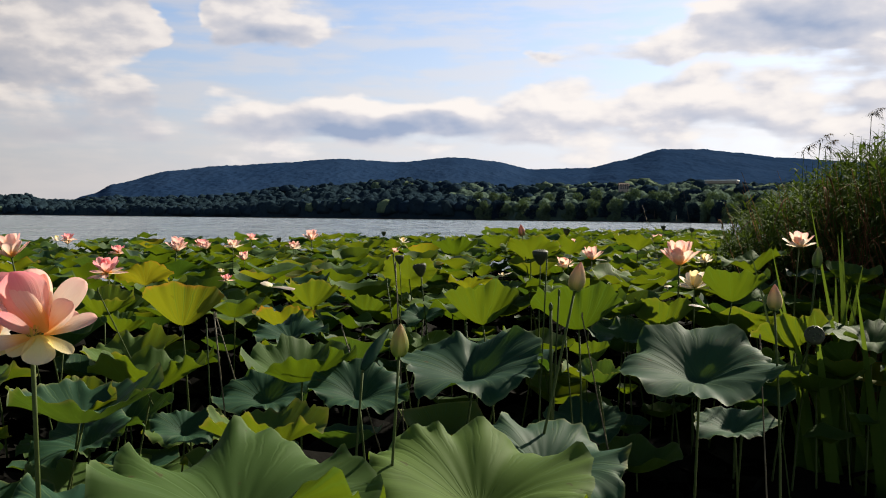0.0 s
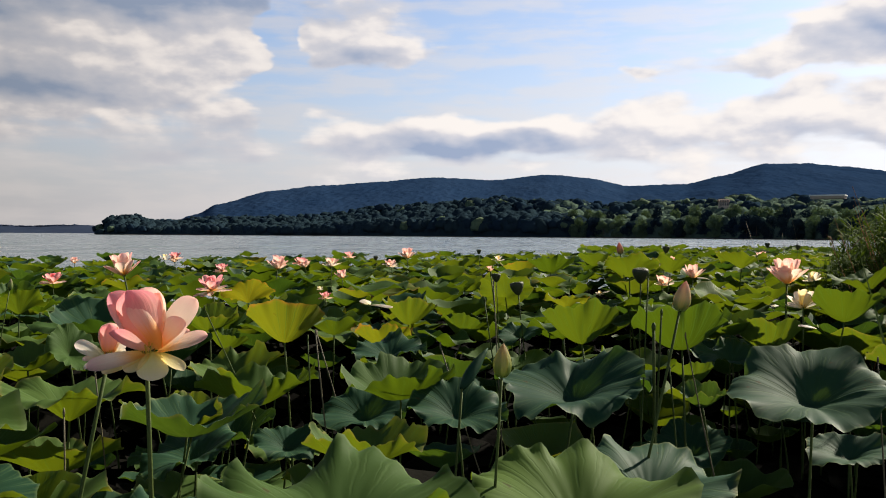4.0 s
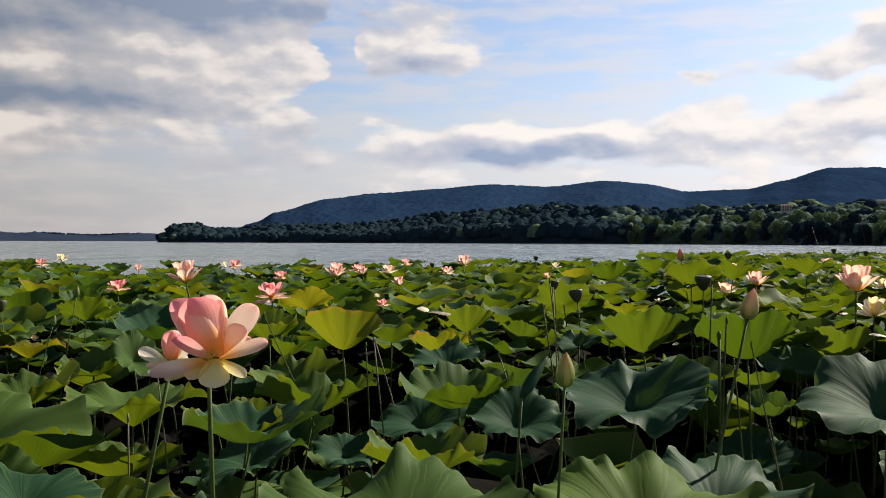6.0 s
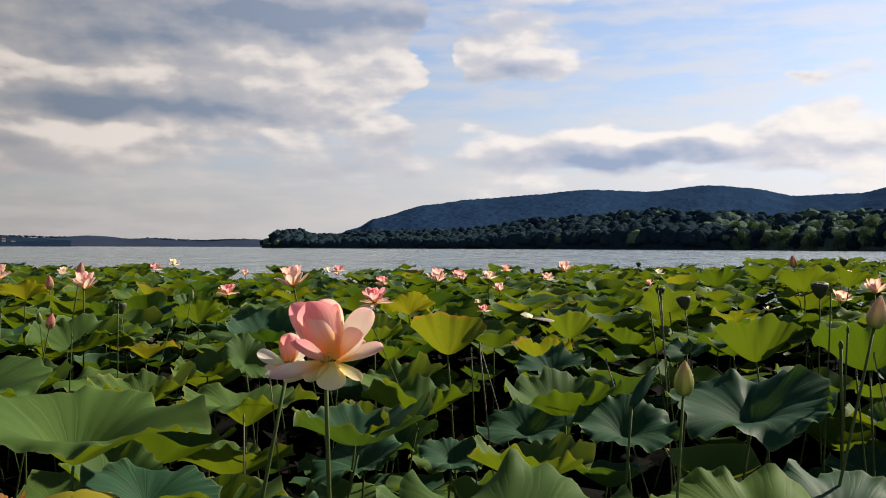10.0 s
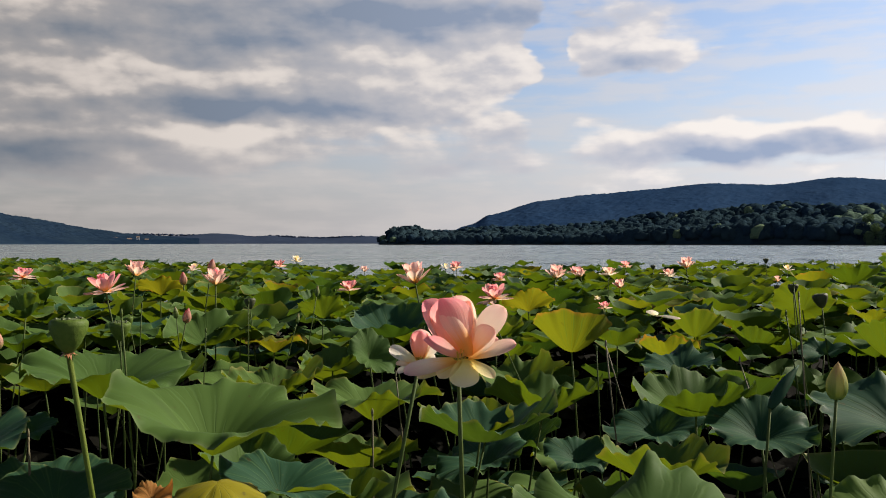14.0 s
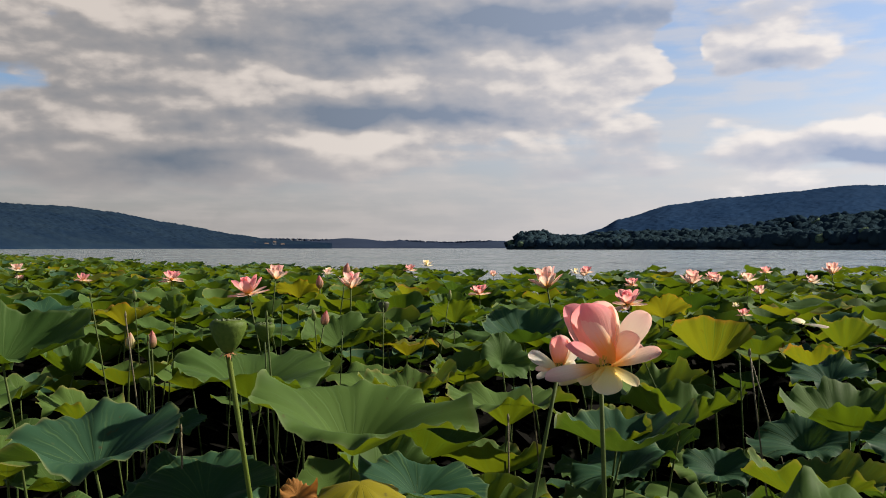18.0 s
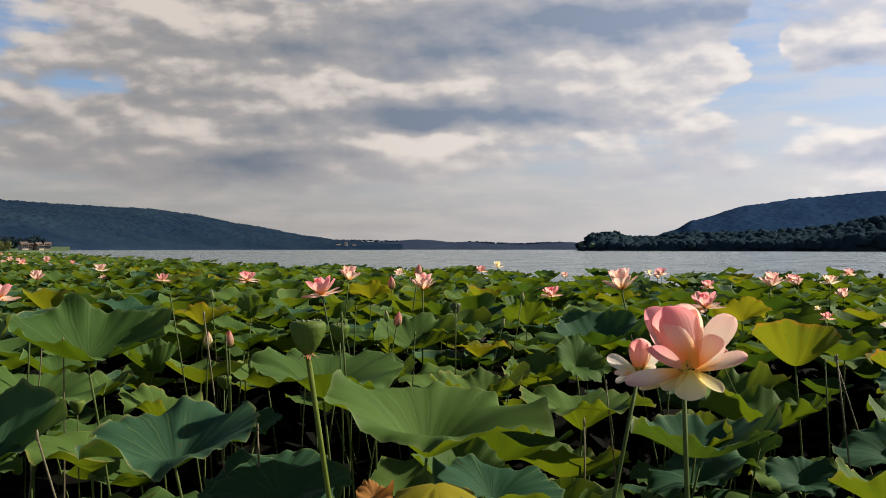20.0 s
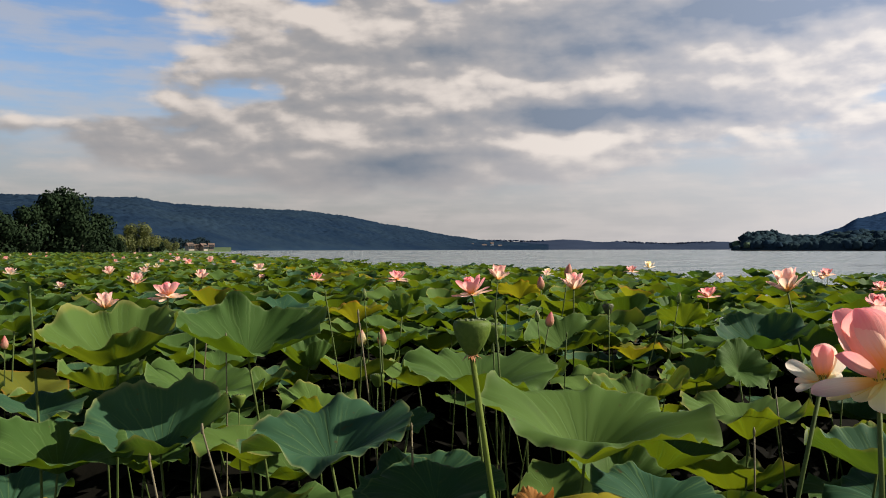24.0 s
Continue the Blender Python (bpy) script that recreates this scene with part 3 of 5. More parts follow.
# ---- wooded shore with the cape ----
SHORE = ((-28, -27, -22, -10, 0, 8, 14, 19, 30, 50), (790, 760, 720, 640, 560, 500, 440, 390, 330, 260))
TOP = ((-28, -27.2, -26.4, -25.4, -24, -20, -14, -9, -6, -3, 2, 5, 8, 12, 15, 18, 24, 50), (0.1, 0.4, 1.1, 1.15, 0.85, 1.1, 1.25, 1.95, 2.2, 2.45, 2.3, 2.0, 2.25, 2.5, 2.35, 2.3, 2.4, 2.4))
bank2, f2 = crown_bank(12, 2, 0.45, 1.9, 9.0, 0.07)
tree_rows = []
for k in range(1500):
    a = rng.uniform(-27.2, 30)
    sh = float(soft(a, *SHORE))
    q = rng.uniform(0, 0.08) if k <= 400 else rng.uniform(0.5, 1)
    d = sh + 4 + q * 130
    clump = 1 + 0.16 * noise.noise(Vector((a * 0.9, q * 2, 4)))
    top = (EYE + math.tan(math.radians(float(soft(a, *TOP)))) * d) * (0.5 + 0.5 * min(1, q * 1.5)) * rng.uniform(0.86, 1.02) * clump
    h = min(rng.uniform(6.5, 11.5) if a > -24 else rng.uniform(4.5, 8), top + 0.5)
    w = rng.uniform(0.40, 0.62) * h
    if a > 2.5 and q < 0.1:
        continue
    x, y = polar(a, d)
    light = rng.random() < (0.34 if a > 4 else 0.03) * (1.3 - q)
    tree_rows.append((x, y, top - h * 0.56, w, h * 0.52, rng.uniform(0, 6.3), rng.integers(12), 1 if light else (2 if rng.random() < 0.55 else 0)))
tagged(new("shore_wood", scatter("shore_wood", bank2, f2, tree_rows, [M_WOOD_DARK, M_WOOD_LIGHT, M_WOOD_SLOPE], True)), "dense dark wood along the far shore, blue haze in its colour", "forest", kind="stuff")
az = np.arange(-27.25, 34, 0.085)
rows = []
for q in np.concatenate([[0.0, 0.004, 0.012, 0.022], np.linspace(0.035, 1.25, 52)]):
    d = soft(az, *SHORE) + 3 + q * 130
    top = (EYE + np.tan(np.radians(soft(az, *TOP))) * d) * (0.46 + 0.46 * min(1, q * 1.5)) * (1 if q < 1 else 0.8)
    x, y = polar(az, d)
    crown = np.array([1 - min(1.0, noise.voronoi(Vector((u * 0.15, v * 0.15, 1)))[0][0] * 1.5) ** 2 for u, v in zip(x, y)])
    swell = np.array([noise.noise(Vector((u * 0.03, v * 0.03, 7))) for u, v in zip(x, y)])
    rise = min(1.0, q / 0.035) ** 0.6
    z = 0.3 + np.maximum(0.4, top - 3.2 + 3.4 * crown + 2.6 * swell) * rise * np.clip((az + 27.3) / 0.7, 0.15, 1)
    rows.append(np.stack([x, y, z], 1))
mid = np.array(rows)[:-1, :-1]
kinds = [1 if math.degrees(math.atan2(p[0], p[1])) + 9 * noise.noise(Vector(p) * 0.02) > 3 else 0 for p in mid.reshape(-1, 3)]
tagged(new("wood_canopy", mesh_of("wood_canopy", np.concatenate(rows), [f[::-1] for f in grid_faces(len(rows), len(az))], [M_CANOPY, M_CANOPY_GREEN], idx=kinds)), "rounded dark canopy of the far wood, blue haze in its colour", "forest", kind="stuff")
az = np.arange(-27.3, 52, 0.4)
rows = []
for q, zf in ((-0.04, -1.0), (0.0, 0.3), (0.1, 1.0), (1.0, 2.0), (1.8, 3.0)):
    x, y = polar(az, soft(az, *SHORE) + q * 130)
    rows.append(np.stack([x, y, np.full_like(x, zf)], 1))
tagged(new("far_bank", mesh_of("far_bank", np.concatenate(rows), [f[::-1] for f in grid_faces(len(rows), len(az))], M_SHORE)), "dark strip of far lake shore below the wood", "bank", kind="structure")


# ---- houses ----
def house(name, az, d, z, w, dep, h, turn, wall_mat, label, storeys=2, flat=False, columns=4):
    x, y = polar(az, d)
    root = new(name)
    root.matrix_basis = pose(x, y, z, 0, 0, turn - az)
    tagged(root, label, "house")
    hw, hd = w / 2, dep / 2
    piece("wall", mesh_of("wall", [(sx * hw, sy * hd, zz) for zz in (-0.3 if flat else -3, h) for sx, sy in ((-1, -1), (1, -1), (1, 1), (-1, 1))],
                          [(0, 1, 5, 4), (1, 2, 6, 5), (2, 3, 7, 6), (3, 0, 4, 7), (4, 5, 6, 7)], wall_mat, smooth=False), root)
    o = 0.5
    if flat:
        v = [(sx * (hw + o), sy * (hd + o), zz) for zz in (h, h + 0.6) for sx, sy in ((-1, -1), (1, -1), (1, 1), (-1, 1))]
        f = [(0, 1, 5, 4), (1, 2, 6, 5), (2, 3, 7, 6), (3, 0, 4, 7), (4, 5, 6, 7), (3, 2, 1, 0)]
    else:
        r = h + dep * 0.28
        v = [(-hw - o, -hd - o, h - 0.1), (hw + o, -hd - o, h - 0.1), (hw + o, hd + o, h - 0.1), (-hw - o, hd + o, h - 0.1), (-hw - o, 0, r), (hw + o, 0, r)]
        f = [(0, 1, 5, 4), (2, 3, 4, 5), (1, 2, 5), (3, 0, 4), (3, 2, 1, 0)]
    piece("roof", mesh_of("roof", v, f, M_WHITE_WALL if flat else M_ROOF, smooth=False), root)
    pane = mesh_of("window", [(-0.5, -0.06, 0), (0.5, -0.06, 0), (0.5, -0.06, 1.4), (-0.5, -0.06, 1.4), (-0.5, 0, 0), (0.5, 0, 0), (0.5, 0, 1.4), (-0.5, 0, 1.4)],
                   [(0, 1, 2, 3), (0, 4, 5, 1), (1, 5, 6, 2), (2, 6, 7, 3), (3, 7, 4, 0)], M_WINDOW, smooth=False)
    for s in range(storeys):
        for c in range(columns):
            piece("window", pane, root, m=pose(-hw + w * (c + 0.5) / columns, -hd, (0.1 if flat else 0.9) + s * h / storeys))
    return root


house("house", 11.4, 520, 17.4, 5, 5, 3.2, 10, M_PLASTER, "cream plastered house with red tiled roof above the wood")
house("long_building", 17.3, 470, 20.0, 15, 9, 0.9, -8, M_PLASTER, "long low white building with flat roof on the wooded slope", 1, True, 0)
for az_, d_, w_, h_, t_ in ((-61.1, 585, 3.4, 3.0, 20), (-60.7, 590, 3.6, 2.2, -15), (-60.3, 588, 3.0, 2.6, 30), (-59.8, 595, 3.2, 2.8, 0)):
    house("house", az_, d_, 0.8, w_, 7, h_, t_, M_PLASTER if w_ != 5 else M_WHITE_WALL, "small plastered lakeside house with tiled roof", 2, False, 3)
for az_, d_, z_, w_ in ((-46.6, 1960, 14, 9), (-46.1, 1960, 12, 7), (-45.5, 1960, 8, 8), (-44.9, 1960, 10, 6), (-43.4, 1960, 7, 7), (-42.6, 1960, 5, 9), (-42.1, 1960, 9, 6), (-41.6, 1960, 4, 7)):
    house("far_villa", az_, d_, z_, w_, 9, 5, 10, M_WHITE_WALL, "distant pale villa on the wooded hillside", 2, False, 4)

# ---- lotus plants ----
STANDING = []                        # leaves and flowers set one by one: x, y, z, radius


def funnel(cup):
    return 0.12 if 0 < cup < 0.4 else 0.0 if cup < 0 else 0.04


def blade_points(r, cup, ruf, droop, seed, rings, segs):
    """A round lotus blade with its rim about z = 0, sunk to the middle by cup * r."""
    rs = random.Random(seed)
    a = np.linspace(0, 2 * np.pi, segs, endpoint=False)[None, :]
    s = (np.arange(1, rings + 1) / rings)[:, None] ** 0.85
    swing = sum(k * np.sin(n * a + rs.uniform(0, 6.3)) for n, k in ((2, 1.0), (3, 0.9), (4, 0.5)))
    ruffle = sum(k * np.sin(n * a + rs.uniform(0, 6.3)) for n, k in ((5, 0.9), (7, 0.8), (9, 0.5)))
    edge = sum(k * np.sin(n * a + rs.uniform(0, 6.3)) for n, k in ((2, 1.0), (3, 0.8), (5, 0.6), (7, 0.5), (11, 0.4), (16, 0.3)))
    fold = np.clip(np.sin(2 * a + rs.uniform(0, 6.3)) + 0.7 * np.sin(3 * a + rs.uniform(0, 6.3)), 0, 2)
    pleat = np.abs(np.sin(10.5 * a + 0.4 + 0.5 * np.sin(3 * a))) - 0.6
    frill = sum(np.sin(n * a + rs.uniform(0, 6.3)) for n in (13, 19, 27)) if segs > 80 else 0.0
    crease, tear = 0.0, 0.0
    if segs > 80:
        for q in range(6):
            c0, c1, c2, c3 = rs.uniform(0, 6.283), rs.uniform(-0.055, 0.045), rs.uniform(0.10, 0.3), rs.uniform(0.45, 0.85)
            gap = (a + 0.25 * (s - 0.5) * rs.uniform(-1, 1) - c0 + np.pi) % (2 * np.pi) - np.pi
            crease = crease + c1 * np.exp(-(gap / c2) ** 2 - ((s - c3) / 0.28) ** 2)
        for q in range(rs.randint(1, 3)):
            gap = (a - rs.uniform(0, 6.283) + np.pi) % (2 * np.pi) - np.pi
            tear = tear + rs.uniform(0.05, 0.14) * np.exp(-(gap / rs.uniform(0.04, 0.09)) ** 2)
    bowl = s ** 2 if cup < 0 else s ** 1.8 if cup > 0.45 else 0.4 * s ** 1.3 + 0.6 * np.sin(np.pi / 2 * s) ** 1.2
    h = cup * (bowl - 1) + ruf * (0.6 * swing * s ** 2.2 + 0.95 * ruffle * s ** 4.5 + 0.30 * frill * s ** 8) + crease
    h = h - 0.075 * fold * np.clip((s - 0.72) / 0.28, 0, 1) ** 2 - droop * np.clip(s - 0.5, 0, 1) ** 2 * 4 - funnel(cup) * np.exp(-(s / 0.34) ** 2) + (0.020 if cup > 0 else 0.0) * pleat * s * (1 - 0.8 * s)
    rad = r * s * (1 + 0.05 * edge * s ** 2 - tear * s ** 5 - 0.03 * fold * s ** 6)
    v = np.stack([rad * np.cos(a), rad * np.sin(a), r * h], -1).reshape(-1, 3)
    v = np.concatenate([[(0, 0, r * (-cup - funnel(cup) - 0.008))], v])
    uv = np.stack([np.broadcast_to(a / (2 * np.pi), h.shape), np.broadcast_to(s, h.shape)], -1).reshape(-1, 2)
    # the seam's last wedge runs on instead of back
    uv = np.concatenate([[(0.5, 0)], uv])
    f = [(0, 1 + j, 1 + (j + 1) % segs) for j in range(segs)] + [q[::-1] for q in grid_faces(rings, segs, 1, True)]
    return v, f, uv


def blade_mesh(r, cup, ruf, droop, seed, mat, rings=9, segs=60):
    v, f, uv = blade_points(r, cup, ruf, droop, seed, rings, segs)
    return mesh_of("blade", v, f, mat, uv)


def tube(points, radii, mat, name="stalk", sides=7):
    pts = [Vector(p) for p in points]
    vs = []
    for i, p in enumerate(pts):
        d = (pts[min(i + 1, len(pts) - 1)] - pts[max(i - 1, 0)]).normalized()
        q = d.to_track_quat("Z", "Y")
        for k in range(sides):
            vs.append(p + q @ Vector((math.cos(6.28319 * k / sides), math.sin(6.28319 * k / sides), 0)) * radii[i])
    return mesh_of(name, vs, grid_faces(len(pts), sides, 0, True) + [tuple(range(sides))[::-1], tuple(range((len(pts) - 1) * sides, len(pts) * sides))], mat)


def bend(a, b, sag, seed, n=9):
    rs = random.Random(seed)
    a, b = Vector(a), Vector(b)
    side = Vector((rs.uniform(-1, 1), rs.uniform(-1, 1), 0)) * sag
    out = []
    for i in range(n):
        t = i / (n - 1)
        out.append(a.lerp(b, t) + side * math.sin(math.pi * t) + Vector((0, 0, 0)))
    return out


TONES = {"green": M_LEAF, "light": M_LEAF_LIGHT, "blue": M_LEAF_BLUE, "gold": M_LEAF_GOLD, "rust": M_LEAF_RUST, "yellow": M_LEAF_YELLOW}
LEAF_WORDS = {"light": "broad light green lotus leaf with creases and wavy rim", "yellow": "yellow domed dying lotus leaf low among green ones", "green": "green lotus leaf, wavy and cupped, on a thin stalk", "blue": "dull blue-green lotus leaf, broad and wavy, on a thin stalk",
              "gold": "yellowing lotus leaf with brown edge on a thin stalk", "rust": "withered orange-brown lotus leaf among green ones"}


def leaf(x, y, z, r, tilt, toward, cup, ruf, seed, tone="green", droop=0.0, rings=14, segs=120, keep=True, turn=0.0):
    if keep and cup >= 0.6:
        # the blade is turned so that its highest stretch of rim faces the bank
        v = blade_points(r, cup, ruf, droop, seed, 2, 72)[0][-72:, 2]
        front = math.degrees(math.atan2(-y, -x))
        best = max(range(72), key=lambda i: sum(v[(i + q) % 72] * math.cos(q * 0.0873 * 1.1) for q in range(-16, 17)))
        turn = front - best * 5
    tip = Matrix.Rotation(radians(-tilt), 4, Vector((math.cos(radians(toward)), -math.sin(radians(toward)), 0))) @ Matrix.Rotation(radians(turn), 4, "Z")
    rs = random.Random(seed)
    foot = Vector((x + rs.uniform(-0.12, 0.12), y + rs.uniform(-0.10, 0.14), -0.35))
    root = new("lotus_leaf")
    root.location = foot
    tagged(root, LEAF_WORDS[tone], "lotus leaf", "lotus leaves")
    rel = Vector((x, y, z)) - foot
    piece("blade", blade_mesh(r, cup, ruf, droop, seed, TONES[tone], rings, segs), root, m=Matrix.Translation(rel) @ tip)
    hub = rel + tip @ Vector((0, 0, -r * (cup + funnel(cup) + 0.012)))
    line = bend((0, 0, 0), hub, 0.03, seed)
    piece("stalk", tube(line, [0.0062 - 0.0022 * i / 8 for i in range(9)], M_STALK), root)
    if keep:
        STANDING.append((x, y, z, r))
    return root


def petal_mesh(length, width, curl, hollow, mat, seed=0, n=9, m=7, point=0.5):
    """A petal that grows along +z from its foot, hollow towards +x; curl bends its tip to +x (minus: outward)."""
    rs = random.Random(seed)
    vs, uv = [], []
    for i in range(n):
        t = 1 - (1 - i / (n - 1)) ** 1.7
        w = width * 0.5 * 1.32 * (0.06 + t) ** 0.62 * max(0.0, 1 - t ** (2.6 + 1.6 * (0.5 - point))) ** 0.46
        w = max(w, width * 0.02)
        ph = curl * t
        cx = length * (1 - math.cos(ph)) / curl if abs(curl) > 1e-3 else 0
        cz = length * math.sin(ph) / curl if abs(curl) > 1e-3 else length * t
        for j in range(m):
            u = 2 * j / (m - 1) - 1
            lift = hollow * w * (u * u) + 0.02 * length * math.sin(5 * t + 3 * u + seed) * t * 0.4
            vs.append((cx + lift * math.cos(ph), w * u, cz - lift * math.sin(ph)))
            uv.append((j / (m - 1), t))
    return mesh_of("petal", vs, grid_faces(n, m), mat, uv, seam=0.0)


def petal_pose(azim, opening, foot=0.008, z=0.0, twist=0.0):
    """A petal's pose about the flower's axis: azim degrees from +x to +y, opened by so many degrees from upright."""
    return Matrix.Rotation(radians(azim), 4, "Z") @ Matrix.Translation((foot, 0, z)) @ Matrix.Rotation(radians(opening), 4, "Y") @ Matrix.Rotation(radians(180 + twist), 4, "Z")


def lathe(profile, mat, name, sides=14, ribs=0.0):
    vs = []
    for r, z in profile:
        for k in range(sides):
            q = r * (1 + ribs * (1 if k % 2 else -1))
            vs.append((q * math.cos(6.28319 * k / sides), q * math.sin(6.28319 * k / sides), z))
    return mesh_of(name, vs, grid_faces(len(profile), sides, 0, True) + [tuple(range(sides))[::-1], tuple(range((len(profile) - 1) * sides, len(profile) * sides))], mat)


def stem_for(root, height, seed, mat=None, thick=0.0045, sag=0.03, foot=(0, 0), base=1.25):
    line = bend((foot[0], foot[1], -height), (0, 0, 0), sag, seed)
    piece("stalk", tube(line, [thick * (base + (0.95 - base) * i / 8) for i in range(9)], mat or M_STALK), root)


def flower_at(x, y, z, name, label, category, group, turn=0.0, tilt=0.0, toward=0.0):
    root = new(name)
    tip = Matrix.Rotation(radians(-tilt), 4, Vector((math.cos(radians(toward)), -math.sin(radians(toward)), 0)))
    root.matrix_basis = Matrix.Translation((x, y, z)) @ tip @ Matrix.Rotation(radians(turn), 4, "Z")
    return tagged(root, label, category, group)


def heart(root, size):
    piece("receptacle", lathe([(0.1 * size, 0), (0.13 * size, 0.06 * size), (0.17 * size, 0.16 * size), (0.175 * size, 0.2 * size), (0.1 * size, 0.215 * size)], M_POD_TOP, "receptacle", 12), root)
    vs, fs = [], []
    rs = random.Random(5)
    for k in range(46):
        a, o, l = rs.uniform(0, 6.283), rs.uniform(0.15, 0.75), size * rs.uniform(0.22, 0.34)
        b = Vector((math.cos(a), math.sin(a), 0))
        p0 = b * 0.12 * size + Vector((0, 0, 0.03 * size))
        p1 = p0 + (b * math.sin(o) + Vector((0, 0, math.cos(o)))) * l
        s = Vector((-math.sin(a), math.cos(a), 0)) * 0.009 * size
        i = len(vs)
        vs += [p0 - s, p0 + s, p1 + s * 2, p1 - s * 2]
        fs.append((i, i + 1, i + 2, i + 3))
    piece("stamen_ring", mesh_of("stamen_ring", vs, fs, M_STAMEN, smooth=False), root)


def open_flower(size, seed, mats, spread=1.0, height=1.5, label="open pink lotus flower above the leaves", count=(4, 6, 7)):
    """Three rounds of petals about a yellow heart."""
    rs = random.Random(seed)
    root = flower_at(0, 0, 0, "lotus_flower", label, "lotus flower", "lotus flowers")
    heart(root, size * 0.5)
    for ring, (n, op, ln, wd) in enumerate(zip(count, (18, 46, 76), (0.48, 0.58, 0.58), (0.34, 0.30, 0.26))):
        shapes = [petal_mesh(size * ln * rs.uniform(0.92, 1.06), size * wd * rs.uniform(0.85, 1.1), rs.uniform(0.25, 0.7) * (1 if ring < 2 else 0.6), 0.4, mats[ring], seed + ring * 3 + q) for q in range(2)]
        for k in range(n):
            piece("petal", shapes[k % 2], root, m=petal_pose(360 * k / n + 23 * ring + rs.uniform(-9, 9), op * spread + rs.uniform(-8, 8), 0.03 * size, 0.012 * size * (2 - ring)))
    stem_for(root, height, seed)
    return root


def bud(size, seed, mat, label, height=1.5, slim=1.0):
    root = flower_at(0, 0, 0, "lotus_bud", label, "lotus bud", "lotus buds")
    for k in range(4):
        piece("petal", bud_petal(size, slim, mat, k), root, m=Matrix.Rotation(radians(90 * k + 10 * seed), 4, "Z"))
    piece("base", lathe([(0.05 * size, -0.02 * size), (0.16 * size, 0.02 * size), (0.20 * size * slim, 0.10 * size)], M_STALK, "base", 10), root)
    stem_for(root, height, seed)
    return root


def bud_petal(size, slim, mat, k):
    """A quarter of a closed bud, lapped over its neighbour and drawn to a point."""
    vs, uv = [], []
    n, m = 11, 7
    for i in range(n):
        t = i / (n - 1)
        r = size * 0.27 * slim * (math.sin(math.pi * (0.07 + 0.93 * t) ** 0.72) ** 0.8 if t < 1 else 0.01) + 0.004 * size
        for j in range(m):
            a = radians(-68 + 136 * j / (m - 1))
            q = r * (1 + 0.05 * (k % 2) - 0.05 * j / (m - 1))
            vs.append((q * math.cos(a), q * math.sin(a), size * t * (1.0 if abs(j - 3) < 2 else 0.97)))
            uv.append((j / (m - 1), t))
    return mesh_of("petal", vs, grid_faces(n, m), mat, uv, seam=0.0)


def seed_pod(size, seed, dark, label, height=1.5, collar=False, foot=(0, 0)):
    root = flower_at(0, 0, 0, "lotus_seed_pod", label, "seed pod", "seed pods")
    mat = M_POD_DARK if dark else M_POD
    piece("cup", lathe([(0.10 * size, 0), (0.17 * size, 0.05 * size), (0.33 * size, 0.28 * size), (0.45 * size, 0.54 * size), (0.505 * size, 0.74 * size), (0.50 * size, 0.86 * size), (0.43 * size, 0.93 * size)], mat, "cup", 26, 0.03), root)
    top = piece("disc", lathe([(0.44 * size, 0.92 * size), (0.3 * size, 0.935 * size), (0.02 * size, 0.935 * size)], mat if dark else M_POD_TOP, "disc", 16), root)
    nut = lathe([(0.02 * size, -0.01 * size), (0.055 * size, 0.01 * size), (0.045 * size, 0.035 * size), (0.01 * size, 0.045 * size)], M_SEED, "seed", 7)
    for k in range(9):
        a, r = 0.7 * k + (0.4 if k % 2 else 0), (0.34 if k else 0) * size * (0.55 if k % 3 == 0 else 1)
        piece("seed", nut, top, m=pose(r * math.cos(a * 1.3), r * math.sin(a * 1.3), 0.93 * size))
    if collar:
        vs, fs = [], []
        for k in range(16):
            a = 0.3927 * k
            b, c = Vector((math.cos(a), math.sin(a), 0)), Vector((-math.sin(a), math.cos(a), 0)) * 0.05 * size
            i = len(vs)
            vs += [b * 0.13 * size - c, b * 0.13 * size + c, b * (0.2 + 0.06 * (k % 3)) * size + Vector((0, 0, -0.06 * (k % 4) * size))]
            fs.append((i, i + 1, i + 2))
        piece("collar", mesh_of("collar", vs, fs, M_COLLAR), root, "rust-coloured collar of dried stamens")
    stem_for(root, height, seed, M_STALK_YOUNG if foot[0] else None, 0.0085 if foot[0] else 0.0045, 0.03, foot, 0.5 if foot[0] else 1.25)
    return root


def set_down(ob, x, y, z, turn=0.0, tilt=0.0, toward=0.0, scale=1.0, first={}):
    """Puts a model down at a place: the model itself the first time, copies of it after."""
    tip = Matrix.Rotation(radians(-tilt), 4, Vector((math.cos(radians(toward)), -math.sin(radians(toward)), 0)))
    m = Matrix.Translation((x, y, z)) @ tip @ Matrix.Rotation(radians(turn), 4, "Z")
    if ob.name not in first:
        first[ob.name] = True
        ob.matrix_basis = m @ Matrix.Diagonal((scale, scale, scale, 1))
        return ob
    c = copy_thing(ob, m)
    c.scale = (scale, scale, scale)
    return c


def bare_stalk(x0, y0, z0, x1, y1, z1, thick=0.005, dry=True, seed=1):
    root = new("bare_stalk")
    root.location = (x1, y1, z1)
    tagged(root, "dry bare lotus stalk standing among the leaves" if dry else "green bare lotus stalk among the leaves", "stalk", "bare stalks")
    line = bend((0, 0, 0), (x0 - x1, y0 - y1, z0 - z1), 0.02, seed)
    piece("stem", tube(line, [thick * (1 - 0.04 * i) for i in range(9)], M_STALK_DRY if dry else M_STALK, "stem", 7), root)
    piece("tip", lathe([(thick * 0.7, -0.01), (thick * 1.1, 0.004), (thick * 0.5, 0.016)], M_STALK_DRY if dry else M_STALK, "tip", 7), root, m=Matrix.Translation(line[-1]))


